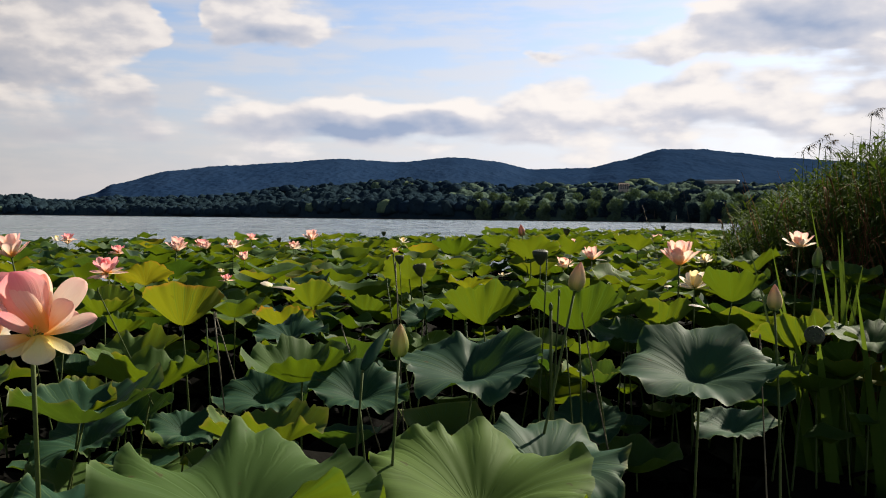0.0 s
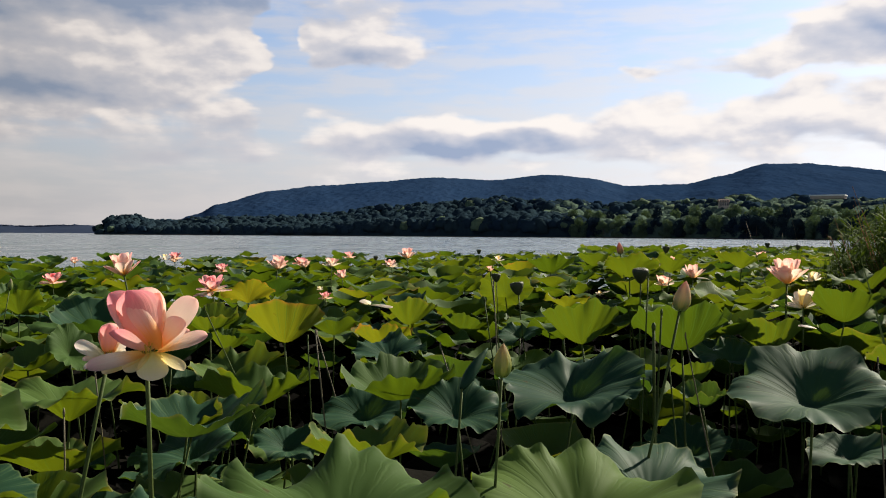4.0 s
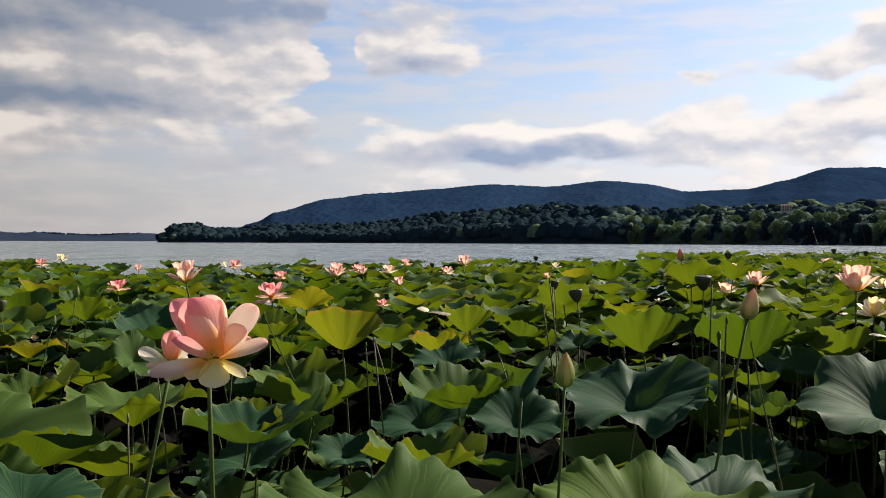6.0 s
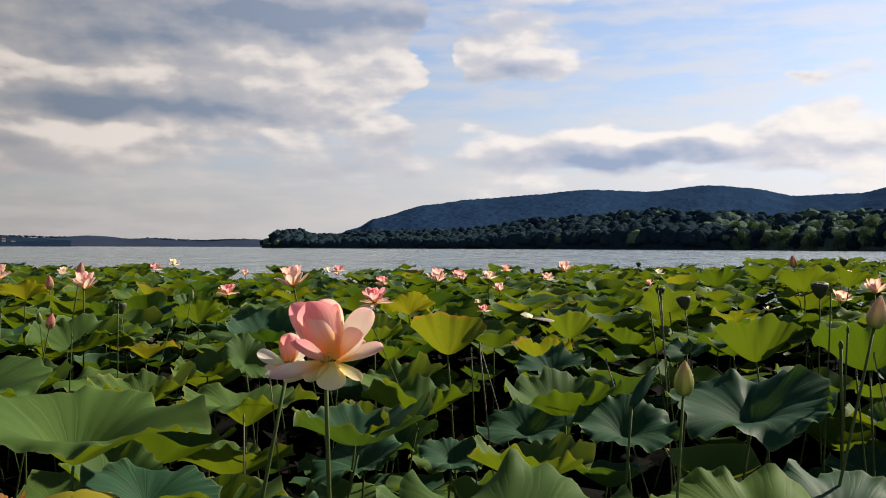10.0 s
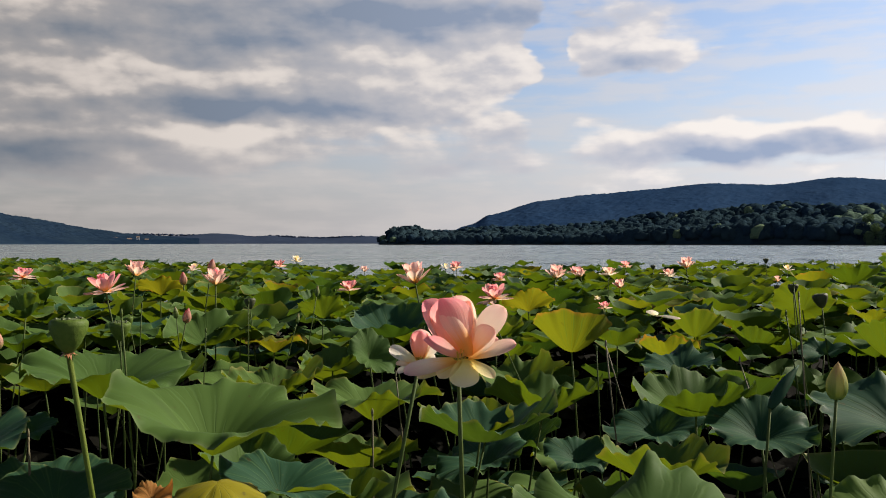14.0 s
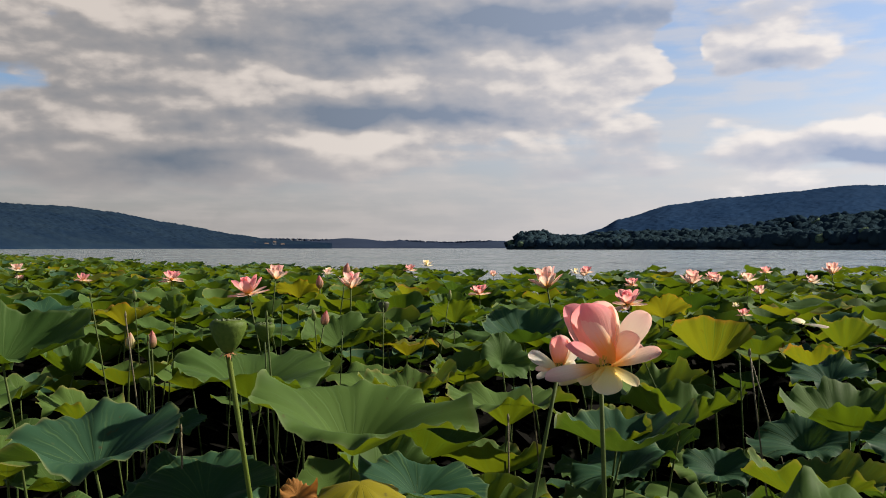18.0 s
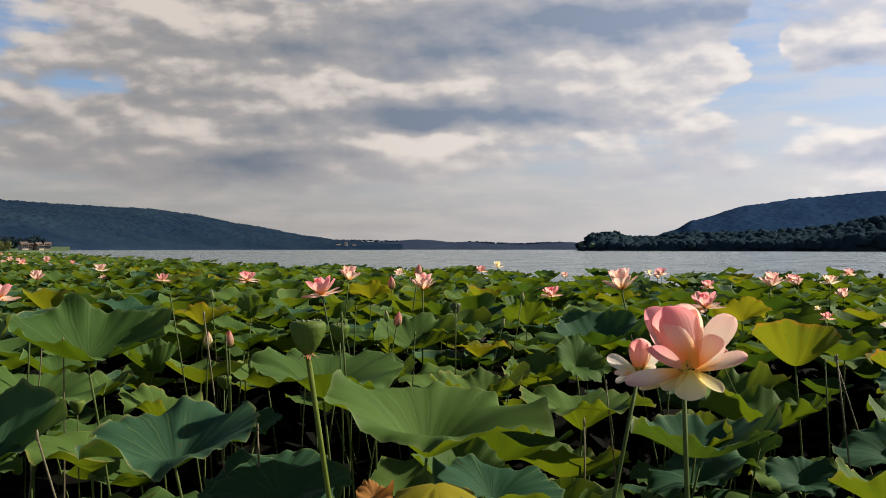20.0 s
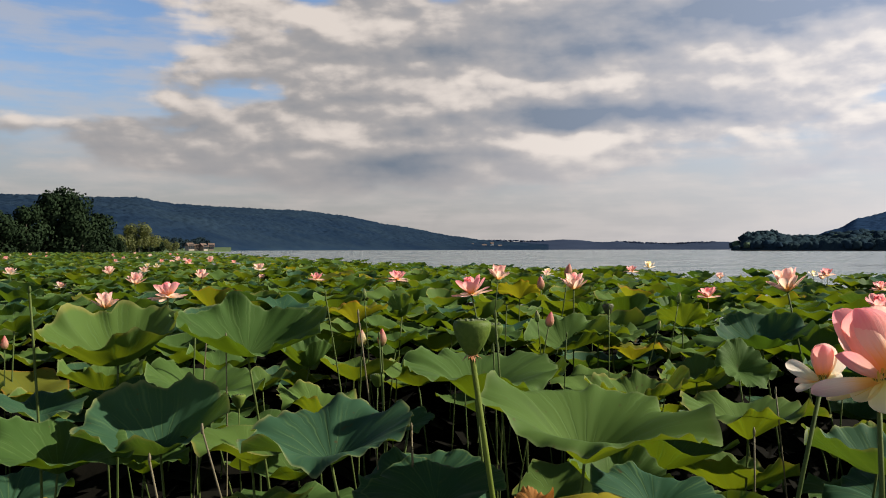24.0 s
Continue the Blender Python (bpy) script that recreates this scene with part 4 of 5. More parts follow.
def rolled_leaf(x0, y0, z0, x1, y1, z1):
    """A young leaf still rolled up into a slanting spindle."""
    root = new("rolled_leaf")
    root.location = (x0, y0, z0)
    tagged(root, "young lotus leaf still rolled up, dull green", "lotus leaf", "lotus leaves")
    line = bend((0, 0, 0), (x1 - x0, y1 - y0, z1 - z0), 0.006, 3)
    piece("blade", tube(line, [0.008, 0.014, 0.018, 0.019, 0.018, 0.016, 0.012, 0.007, 0.002], M_LEAF_BLUE, "blade", 9), root)
    piece("stalk", tube(bend((0, 0, 0), (-0.05, 0, -z0 - 0.3), 0.02, 4), [0.004] * 9, M_STALK), root)


def fallen_petal(x, y, z, size, turn, tilt):
    ob = new("fallen_petal", petal_mesh(size, size * 0.5, 0.5, 0.4, M_WHITE, int(turn), 9, 7, 0.2))
    ob.matrix_basis = pose(x, y, z, 0, 90 - tilt, turn)
    return tagged(ob, "fallen creamy white lotus petal lying on a leaf", "petal", "fallen petals")

# ---- leaves set one by one: place, radius, tilt, the way its face leans, cup, waviness ----
leaf(-0.340, 1.485, 0.962, 0.252, 2.7, 11, 0.20, 0.11, 501, "green")
leaf(0.077, 1.663, 0.917, 0.230, 8.4, 156, 0.20, 0.075, 502, "light")
leaf(0.277, 2.229, 0.823, 0.217, 12.7, 127, 0.20, 0.085, 503, "blue", 0.05)
leaf(0.823, 2.835, 0.958, 0.257, 17.8, 202, 0.20, 0.050, 504, "blue")
leaf(0.095, 2.904, 0.939, 0.246, 16.0, 211, 0.20, 0.070, 505, "blue")
leaf(-0.291, 3.134, 0.806, 0.184, 16.4, 176, 0.20, 0.075, 506, "blue")
leaf(-0.529, 3.335, 0.898, 0.222, 2.6, 219, 0.50, 0.085, 507, "green")
leaf(-0.677, 3.984, 0.895, 0.179, 8.9, 202, 0.20, 0.090, 508, "blue")
leaf(-0.909, 5.186, 0.854, 0.175, 8.6, 7, 0.62, 0.080, 509, "gold")
leaf(-1.113, 3.841, 1.067, 0.165, 18.1, 353, 0.84, 0.022, 510, "gold")
leaf(-1.219, 3.732, 0.802, 0.264, 3.8, 335, 0.49, 0.085, 511, "green")
leaf(-1.502, 4.281, 0.780, 0.216, 10.3, 204, 0.49, 0.080, 512, "green")
leaf(-1.206, 2.983, 0.817, 0.236, 2.2, 300, 0.46, 0.070, 513, "blue")
leaf(-1.281, 3.175, 0.619, 0.204, 17.7, 236, 0.20, 0.080, 514, "blue", 0.04)
leaf(-0.944, 3.276, 0.622, 0.126, 19.0, 159, 0.20, 0.070, 515, "blue")
leaf(-0.564, 2.829, 0.765, 0.189, 3.7, 351, 0.54, 0.085, 516, "green")
leaf(-0.694, 3.479, 0.720, 0.189, 18.4, 195, 0.20, 0.070, 517, "blue")
leaf(0.180, 4.042, 1.073, 0.177, 11.8, 351, 0.85, 0.060, 518, "green")
leaf(0.573, 3.792, 1.088, 0.205, 9.8, 343, 0.74, 0.070, 519, "green")
leaf(1.203, 4.888, 0.946, 0.189, 10.6, 5, 0.77, 0.070, 520, "green")
leaf(1.624, 4.992, 1.102, 0.196, 6.9, 11, 0.76, 0.070, 521, "green")
leaf(1.710, 4.387, 0.902, 0.191, 19.7, 322, 0.63, 0.080, 522, "green")
leaf(1.991, 4.486, 0.783, 0.111, 32.2, 327, 0.85, 0.070, 523, "green")
leaf(2.125, 4.384, 0.867, 0.265, 7.5, 196, 0.20, 0.080, 524, "green")
leaf(1.166, 3.523, 0.603, 0.161, 12.5, 213, 0.20, 0.050, 525, "blue")
leaf(0.764, 4.582, 0.757, 0.112, 13.0, 337, 0.80, 0.060, 526, "green")
leaf(0.681, 3.880, 0.755, 0.095, 12.2, 208, 0.85, 0.080, 527, "blue")
leaf(1.000, 4.782, 0.798, 0.185, 11.2, 192, 0.20, 0.090, 528, "blue")
leaf(-1.735, 4.590, 0.998, 0.151, 8.7, 141, 0.77, 0.080, 529, "green")
leaf(-1.743, 4.885, 0.843, 0.117, 12.0, 76, 0.80, 0.070, 530, "green")
leaf(-0.841, 5.790, 0.967, 0.175, 7.2, 30, 0.85, 0.070, 531, "green")
leaf(-0.498, 5.985, 0.847, 0.154, 12.0, 51, 0.81, 0.070, 532, "green")
leaf(-0.110, 4.884, 0.877, 0.123, 19.0, 199, 0.20, 0.090, 533, "blue")
leaf(-0.898, 2.175, 0.703, 0.195, 7.0, 16, 0.20, 0.070, 534, "blue")
leaf(-1.580, 1.978, 0.983, 0.297, 8.1, 83, 0.38, 0.055, 535, "green")
leaf(-2.201, 2.218, 1.015, 0.274, 5.8, 77, 0.29, 0.060, 536, "green")
leaf(-2.176, 1.581, 0.910, 0.252, 7.3, 178, 0.40, 0.065, 537, "blue")
leaf(-1.927, 1.749, 0.765, 0.185, 9.4, 159, 0.20, 0.040, 538, "blue")
leaf(-1.682, 2.257, 0.780, 0.156, 12.0, 91, 0.60, 0.060, 539, "green")
leaf(-1.440, 2.069, 0.777, 0.177, 9.3, 90, 0.20, 0.060, 540, "blue")
leaf(-1.662, 3.018, 0.853, 0.236, 2.7, 27, 0.39, 0.075, 541, "green")
leaf(-1.777, 3.125, 0.623, 0.211, 10.4, 342, 0.48, 0.070, 542, "green")
leaf(-2.346, 4.532, 1.000, 0.254, 11.5, 163, 0.47, 0.060, 543, "blue")
leaf(-2.480, 4.100, 0.820, 0.176, 6.3, 186, 0.48, 0.080, 544, "green")
leaf(-2.910, 1.439, 0.879, 0.245, 15.7, 151, 0.56, 0.060, 545, "blue")
leaf(-3.028, 1.188, 0.801, 0.240, 7.0, 87, 0.42, 0.060, 546, "green")
leaf(-3.305, 1.482, 1.141, 0.264, 11.1, 152, 0.59, 0.060, 547, "green")
leaf(-2.988, 1.848, 1.143, 0.261, 13.4, 113, 0.48, 0.055, 548, "green")
leaf(-3.702, 2.069, 0.845, 0.272, 10.1, 58, 0.36, 0.070, 549, "green")
leaf(-4.369, 1.923, 0.838, 0.201, 0.9, 153, 0.52, 0.080, 550, "green")
leaf(-3.044, 2.206, 0.813, 0.182, 9.9, 49, 0.36, 0.090, 551, "green")
leaf(-4.316, 3.071, 0.868, 0.153, 7.4, 208, 0.85, 0.080, 552, "green")
leaf(-3.382, 4.222, 0.940, 0.254, 13.2, 139, 0.46, 0.080, 553, "green")
leaf(-4.247, 3.690, 1.072, 0.112, 26.4, 173, 0.85, 0.080, 554, "green")
leaf(-2.480, 2.163, 0.811, 0.090, 17.4, 138, 0.20, 0.070, 555, "blue")
leaf(-4.055, 5.409, 1.001, 0.120, 4.2, 260, 0.85, 0.070, 556, "green")
leaf(-3.669, 5.916, 1.026, 0.142, 10.0, 159, 0.85, 0.080, 557, "green")
leaf(-2.223, 3.184, 0.864, 0.200, 4.1, 230, 0.50, 0.090, 558, "green")
leaf(-1.279, 3.108, 0.772, 0.131, 17.9, 186, 0.62, 0.070, 559, "green")
leaf(-1.182, 1.448, 0.903, 0.090, 4.0, 141, -0.36, 0.050, 5, "yellow")
leaf(-1.260, 1.356, 0.926, 0.038, 30.0, 137, 0.22, 0.19, 6, "rust")
leaf(-1.684, 3.882, 0.404, 0.164, 3.0, 157, 0.22, 0.086, 13, "green", 0.1)
leaf(-1.190, 4.139, 0.415, 0.198, 12.0, 164, 0.22, 0.071, 15, "green")
leaf(-2.108, 3.870, 0.877, 0.129, 47.2, 119, 0.33, 0.071, 19, "green")
leaf(-0.240, 6.413, 1.015, 0.208, 38.0, 358, 0.22, 0.057, 22, "green")
leaf(-2.201, 6.599, 0.959, 0.198, 25.0, 342, 0.33, 0.071, 27, "gold")
leaf(-3.376, 4.538, 0.915, 0.208, 2.0, 143, 0.275, 0.071, 29, "green")
leaf(-5.012, 5.733, 1.074, 0.198, 15.0, 319, 0.33, 0.071, 30, "gold")
leaf(-5.378, 4.638, 0.966, 0.198, 15.0, 311, 0.33, 0.071, 31, "green")
leaf(1.966, 5.681, 1.175, 0.223, 10.0, 289, 0.385, 0.071, 42, "green")
leaf(0.209, 7.094, 0.908, 0.178, 10.0, 2, 0.385, 0.071, 45, "gold")
leaf(0.750, 4.542, 0.386, 0.208, 14.0, 189, 0.33, 0.071, 46, "blue")
leaf(0.624, 6.315, 1.219, 0.228, 12.0, 6, 0.44, 0.064, 48, "green")
leaf(1.155, 8.070, 1.182, 0.228, 12.0, 8, 0.44, 0.064, 49, "green")
leaf(0.117, 8.881, 1.166, 0.223, 10.0, 1, 0.55, 0.064, 50, "green")
leaf(1.729, 7.896, 1.233, 0.228, 10.0, 12, 0.44, 0.064, 51, "green")
leaf(2.477, 9.079, 1.178, 0.228, 10.0, 15, 0.44, 0.064, 52, "green")
leaf(-4.443, 3.530, 1.048, 0.208, 5.0, 308, 0.385, 0.064, 58, "gold")
leaf(-5.532, 1.920, 1.031, 0.223, 0.0, 109, 0.33, 0.071, 62, "green")
leaf(-3.831, 1.863, 0.530, 0.198, 4.0, 116, 0.385, 0.071, 63, "green")
leaf(-2.276, 2.040, 0.653, 0.228, 14.0, 132, 0.242, 0.057, 64, "blue")
leaf(-4.341, 3.761, 0.874, 0.208, 0.0, 131, 0.33, 0.071, 66, "green")
leaf(-4.872, 4.796, 0.959, 0.208, 0.0, 135, 0.275, 0.071, 67, "blue")
leaf(-5.919, 2.170, 0.753, 0.208, 0.0, 110, 0.33, 0.071, 68, "green")
leaf(-3.868, 1.323, 0.474, 0.218, 5.0, 109, 0.33, 0.071, 69, "blue")
leaf(-4.611, 2.540, 0.630, 0.198, 4.0, 119, 0.275, 0.071, 70, "blue")
leaf(-3.265, 5.560, 0.959, 0.208, 0.0, 150, 0.275, 0.071, 71, "green")
leaf(-3.159, 4.580, 0.831, 0.198, 4.0, 325, 0.33, 0.071, 73, "gold")
leaf(-3.308, 4.578, 0.897, 0.208, 0.0, 144, 0.33, 0.071, 74, "green")
leaf(-3.188, 5.197, 0.985, 0.178, 20.0, 328, 0.385, 0.071, 75, "green")

# ---- flowers, buds and pods ----
FLOWERS = {
    "open": [open_flower(0.2, 11 + 5 * k, (M_ROSE, M_ROSE, M_PINK), 1.18 + 0.08 * k, 1.5, "open pink lotus flower above the leaves", (5, 8, 9)) for k in range(3)],
    "half": [open_flower(0.2, 41 + 5 * k, (M_ROSE, M_PINK, M_PINK), 0.78, 1.5, "half-open rose-pink lotus flower above the leaves", (5, 6, 7)) for k in range(2)],
    "pale": [open_flower(0.2, 61 + 5 * k, (M_PINK, M_PINK, M_WHITE), 1.1, 1.5, "pale pink and white lotus flower past its best") for k in range(2)],
    "white": [open_flower(0.2, 81, (M_CREAM, M_WHITE, M_WHITE), 1.2, 1.5, "fading white lotus flower with drooping petals", (3, 4, 4))],
    "budp": [bud(0.1, 3, M_BUD_ROSE, "closed rose-pink lotus bud on a stalk")],
    "budA": [bud(0.1, 4, M_BUD, "closed pink-tipped lotus bud on a stalk")],
    "budy": [bud(0.1, 9, M_BUD_YELLOW, "closed yellow-green lotus bud with pink tip")],
    "budg": [bud(0.1, 6, M_BUD_GREEN, "small green lotus bud on a stalk", 1.5, 0.85)],
    "podM": [seed_pod(0.1, 2, False, "green lotus seed pod with rust collar", 3.2, True, (0.03, 0.466))],
    "podg": [seed_pod(0.1, 5, False, "small green lotus seed pod on a stalk")],
    "podd": [seed_pod(0.1, 8, True, "dark lotus seed pod on a stalk")],
}
TALL = {"open": 0.2, "half": 0.15, "pale": 0.2, "white": 0.2, "budp": 0.066, "budA": 0.068, "budy": 0.068, "budg": 0.058, "podM": 0.112, "podg": 0.112, "podd": 0.103}


def put(kind, x, y, z, size, turn, tilt, toward):
    rows = FLOWERS[kind]
    ob = set_down(rows[(turn // 7) % len(rows)], x, y, z, turn, tilt, toward, size / TALL[kind])
    STANDING.append((x, y, z, size * 0.5))
    return ob


def petal_toward(root, unit, tip, inner, width, curl, hollow, mat, seed, words="", foot=(0, 0, 0), point=0.1):
    """A petal from foot to tip (both in units from the heart: right, away from the bank, up), its hollow face turned to inner."""
    a, b = Vector(foot) * unit, Vector(tip) * unit
    chord = b - a
    d = chord.normalized()
    n = Vector(inner)
    n = (n - d * n.dot(d)).normalized()
    h = curl * 0.5
    z = d * math.cos(h) - n * math.sin(h)
    x = n * math.cos(h) + d * math.sin(h)
    y = z.cross(x)
    m = Matrix(((x.x, y.x, z.x, a.x), (x.y, y.y, z.y, a.y), (x.z, y.z, z.z, a.z), (0, 0, 0, 1)))
    length = chord.length * (h / math.sin(h) if abs(h) > 1e-3 else 1.0)
    piece("petal", petal_mesh(length, width * unit, curl, hollow, mat, seed, 15, 11, point), root, words, m)


def main_flower(x, y, z, face):
    """The large flower close by; face turns its front to the bank."""
    root = flower_at(x, y, z, "lotus_flower", "large open pink lotus flower with cream outer petals", "lotus flower", "lotus flowers", face)
    heart(root, 0.09)
    u = 0.00037
    spec = (
        # the bud-like cup of inner petals
        ((-120, 0, 302), (0.15, 1, 0.1), 265, 0.75, 0.6, M_ROSE, "cupped rose-pink inner petal", (0, -30, 0)),
        ((-200, 40, 290), (0.6, -0.6, 0.0), 200, 0.45, 0.45, M_ROSE, "rose-pink inner petal", (-25, 10, 0)),
        ((-28, 95, 312), (-0.1, -1, 0.1), 190, 0.45, 0.4, M_PINK, "", (10, 25, 0)),
        ((-95, 0, 282), (-0.55, 0.8, 0.1), 150, 0.95, 0.6, M_PINK, "folded pale inner petal", (45, -28, 5)),
        ((30, 70, 285), (-0.7, -0.7, 0.0), 150, 0.6, 0.4, M_PINK, "", (20, 15, 0)),
        # the open petals to the sides
        ((218, 45, 255), (-0.5, -0.8, 0.3), 165, 0.22, 0.35, M_PINK, "large pale petal with rose tip", (20, 0, 0)),
        ((158, -15, 150), (-0.45, -0.8, 0.4), 150, 0.30, 0.4, M_PINK, "", (30, -18, -5)),
        ((275, -50, 68), (-0.1, -0.6, 0.8), 112, 0.15, 0.3, M_PINK, "", (30, -10, -10)),
        ((195, 45, 80), (-0.2, -0.6, 0.8), 115, 0.2, 0.3, M_PINK, "", (20, 10, 0)),
        ((-205, -70, 98), (0.45, 0.45, 0.75), 165, 0.75, 0.55, M_ROSE, "small cupped rose petal", (-15, -30, -8)),
        ((-305, -105, -72), (0.0, -0.62, 0.75), 112, 0.22, 0.4, M_PINK, "long pale outer petal", (-20, -25, -15)),
        # cream outer petals that hang
        ((5, -85, -150), (0.0, -0.8, 0.5), 165, 0.2, 0.3, M_CREAM, "cream outer petal hanging down", (0, -25, -10)),
        ((160, -60, -105), (0.2, -0.55, 0.8), 92, 0.3, 0.35, M_CREAM, "cream outer petal", (20, -15, -15)),
        ((-238, -30, -108), (-0.1, -0.55, 0.8), 100, 0.25, 0.35, M_CREAM, "cream outer petal", (-15, -10, -15)),
        ((-130, -70, -100), (-0.1, -0.6, 0.7), 110, 0.2, 0.3, M_CREAM, "cream outer petal", (-10, -20, -15)),
        # behind the cup
        ((-130, 160, 170), (0.5, -0.7, 0.5), 150, 0.4, 0.35, M_PINK, "", (-10, 25, 0)),
        ((120, 165, 150), (-0.5, -0.7, 0.5), 150, 0.4, 0.35, M_PINK, "", (10, 25, 0)),
        ((0, 220, 60), (0, -0.4, 0.9), 140, 0.3, 0.35, M_WHITE, "", (0, 30, -8)))
    for k, (tip, inner, wd, curl, hollow, mat, words, foot) in enumerate(spec):
        petal_toward(root, u, Vector(tip) + Vector((24, 0, 28)), inner, wd, curl, hollow, mat, k, words, Vector(foot) + Vector((24, 0, 28)))
    stem_for(root, 1.5, 9, None, 0.0046, 0.02, (0.05, 0.03))
    STANDING.append((x, y, z, 0.12))
    STANDING.append((x, y, z - 0.15, 0.06))


def second_flower(x, y, z, face):
    root = flower_at(x, y, z, "lotus_flower", "small lotus flower with pink heart and white outer petals", "lotus flower", "lotus flowers", face)
    heart(root, 0.05)
    spec = (((2, -8, 168), (0, 1, 0.1), 112, 0.7, 0.6, M_ROSE), ((12, 30, 172), (0, -1, 0), 125, 0.6, 0.5, M_PINK), ((-28, 22, 160), (0.7, -0.7, 0), 95, 0.6, 0.5, M_PINK), ((40, 20, 150), (-0.7, -0.7, 0), 95, 0.6, 0.5, M_PINK),
            ((-162, -10, 72), (0.25, -0.75, 0.6), 90, 0.3, 0.35, M_WHITE), ((98, 10, 112), (-0.5, -0.8, 0.3), 92, 0.3, 0.35, M_WHITE), ((-122, -45, -8), (0, -0.5, 0.9), 58, 0.5, 0.4, M_PINK),
            ((-115, -30, -55), (0, -0.5, 0.9), 54, 0.3, 0.4, M_WHITE), ((85, -35, 15), (0, -0.6, 0.8), 80, 0.3, 0.35, M_WHITE), ((30, 110, 70), (0, -0.5, 0.9), 90, 0.3, 0.35, M_PINK))
    for k, (tip, inner, wd, curl, hollow, mat) in enumerate(spec):
        petal_toward(root, 0.00041, tip, inner, wd, curl, hollow, mat, k + 20, "", (0.1 * tip[0], -10 if inner[1] > 0 else 8, 0))
    stem_for(root, 1.5, 14, None, 0.0045, 0.03, (-0.22, -0.10))
    STANDING.append((x, y, z, 0.08))


put("open", -3.779, 3.853, 1.129, 0.220, 197, 11, 215)
put("half", -4.151, 4.498, 1.190, 0.130, 68, 8, 32)
put("half", -3.641, 4.648, 1.135, 0.150, 28, 1, 184)
put("budp", -4.217, 5.340, 1.184, 0.070, 121, 8, 66)
put("budp", -4.667, 5.589, 1.078, 0.070, 120, 4, 202)
put("open", -4.189, 7.345, 0.959, 0.190, 318, 4, 183)
put("half", -2.368, 4.900, 1.155, 0.170, 293, 12, 248)
put("open", -2.293, 6.089, 0.998, 0.220, 165, 13, 202)
put("open", -3.882, 10.681, 0.933, 0.200, 116, 5, 192)
put("half", -2.434, 8.158, 1.067, 0.170, 237, 9, 136)
put("pale", -2.307, 9.824, 1.039, 0.200, 292, 0, 247)
put("half", -3.086, 11.637, 0.951, 0.150, 231, 12, 238)
put("half", -2.077, 9.335, 0.930, 0.130, 242, 4, 270)
put("pale", -2.216, 13.442, 0.898, 0.200, 132, 4, 350)
put("open", -1.824, 7.537, 0.846, 0.120, 54, 9, 333)
put("white", -2.222, 8.938, 0.829, 0.080, 106, 0, 18)
put("open", -7.355, 6.464, 1.066, 0.200, 185, 7, 145)
put("half", -6.150, 14.618, 0.906, 0.160, 267, 6, 155)
put("half", -0.836, 15.670, 0.757, 0.130, 92, 2, 229)
put("half", -8.138, 14.993, 0.857, 0.150, 346, 1, 266)
put("budp", -2.699, 3.210, 1.050, 0.045, 351, 11, 77)
put("budg", -3.178, 3.720, 1.015, 0.035, 84, 6, 214)
put("white", -3.661, 5.373, 0.739, 0.080, 71, 3, 313)
put("budg", -2.679, 4.078, 0.979, 0.030, 148, 12, 42)
put("budy", -0.081, 1.680, 1.136, 0.043, 196, 3, 93)
put("budg", -2.733, 4.368, 1.103, 0.035, 193, 11, 7)
put("podM", -0.881, 0.789, 1.277, 0.046, 0, 0, 221)
put("podg", -1.962, 2.023, 1.121, 0.065, 332, 7, 141)
put("podd", -0.114, 4.797, 1.081, 0.075, 57, 10, 279)
put("podd", -0.274, 5.684, 1.101, 0.060, 280, 1, 306)
put("podd", -3.373, 4.639, 0.994, 0.070, 276, 11, 312)
put("podd", 0.495, 4.508, 1.166, 0.080, 6, 7, 201)
put("budA", 0.358, 2.409, 1.205, 0.055, 39, 13, 74)
put("half", 1.373, 5.170, 1.134, 0.190, 292, 2, 119)
put("half", 1.243, 7.427, 1.056, 0.160, 270, 5, 14)
put("pale", 1.127, 8.304, 0.943, 0.200, 280, 5, 67)
put("white", 1.444, 5.101, 1.005, 0.220, 168, 1, 10)
put("white", 2.193, 7.426, 1.046, 0.160, 349, 9, 316)
put("pale", 2.027, 5.076, 1.250, 0.180, 327, 6, 52)
put("budA", 1.012, 2.708, 1.127, 0.055, 107, 4, 13)
put("budp", 0.603, 6.770, 1.264, 0.060, 234, 8, 268)
put("budg", 1.806, 4.304, 1.176, 0.060, 195, 5, 85)
put("white", 0.798, 11.826, 0.621, 0.120, 327, 2, 140)
put("podd", 1.178, 8.505, 1.241, 0.070, 19, 4, 73)
put("podd", 1.417, 3.386, 0.952, 0.075, 40, 70, 200)
put("podd", -0.433, 7.282, 1.023, 0.060, 209, 7, 359)
put("podd", 0.217, 11.050, 1.015, 0.070, 139, 6, 131)
put("podd", -2.249, 12.280, 1.036, 0.070, 39, 6, 301)
put("podd", -0.811, 12.283, 1.136, 0.070, 180, 1, 283)
put("podd", 3.038, 12.288, 1.251, 0.070, 280, 4, 285)
put("podd", 3.427, 12.287, 1.224, 0.070, 34, 5, 56)
put("pale", -2.031, 12.143, 0.956, 0.200, 254, 12, 186)
put("open", -5.700, 2.951, 1.078, 0.210, 124, 12, 282)
put("half", -6.701, 2.975, 0.951, 0.160, 137, 1, 262)
put("half", -8.806, 4.225, 1.039, 0.160, 315, 12, 110)
put("pale", -15.149, 7.442, 0.990, 0.200, 70, 6, 152)
put("pale", -13.285, 5.243, 0.838, 0.180, 46, 14, 100)
put("pale", -12.985, 4.448, 1.054, 0.200, 286, 0, 334)
put("half", -10.552, 5.960, 1.014, 0.160, 21, 5, 309)
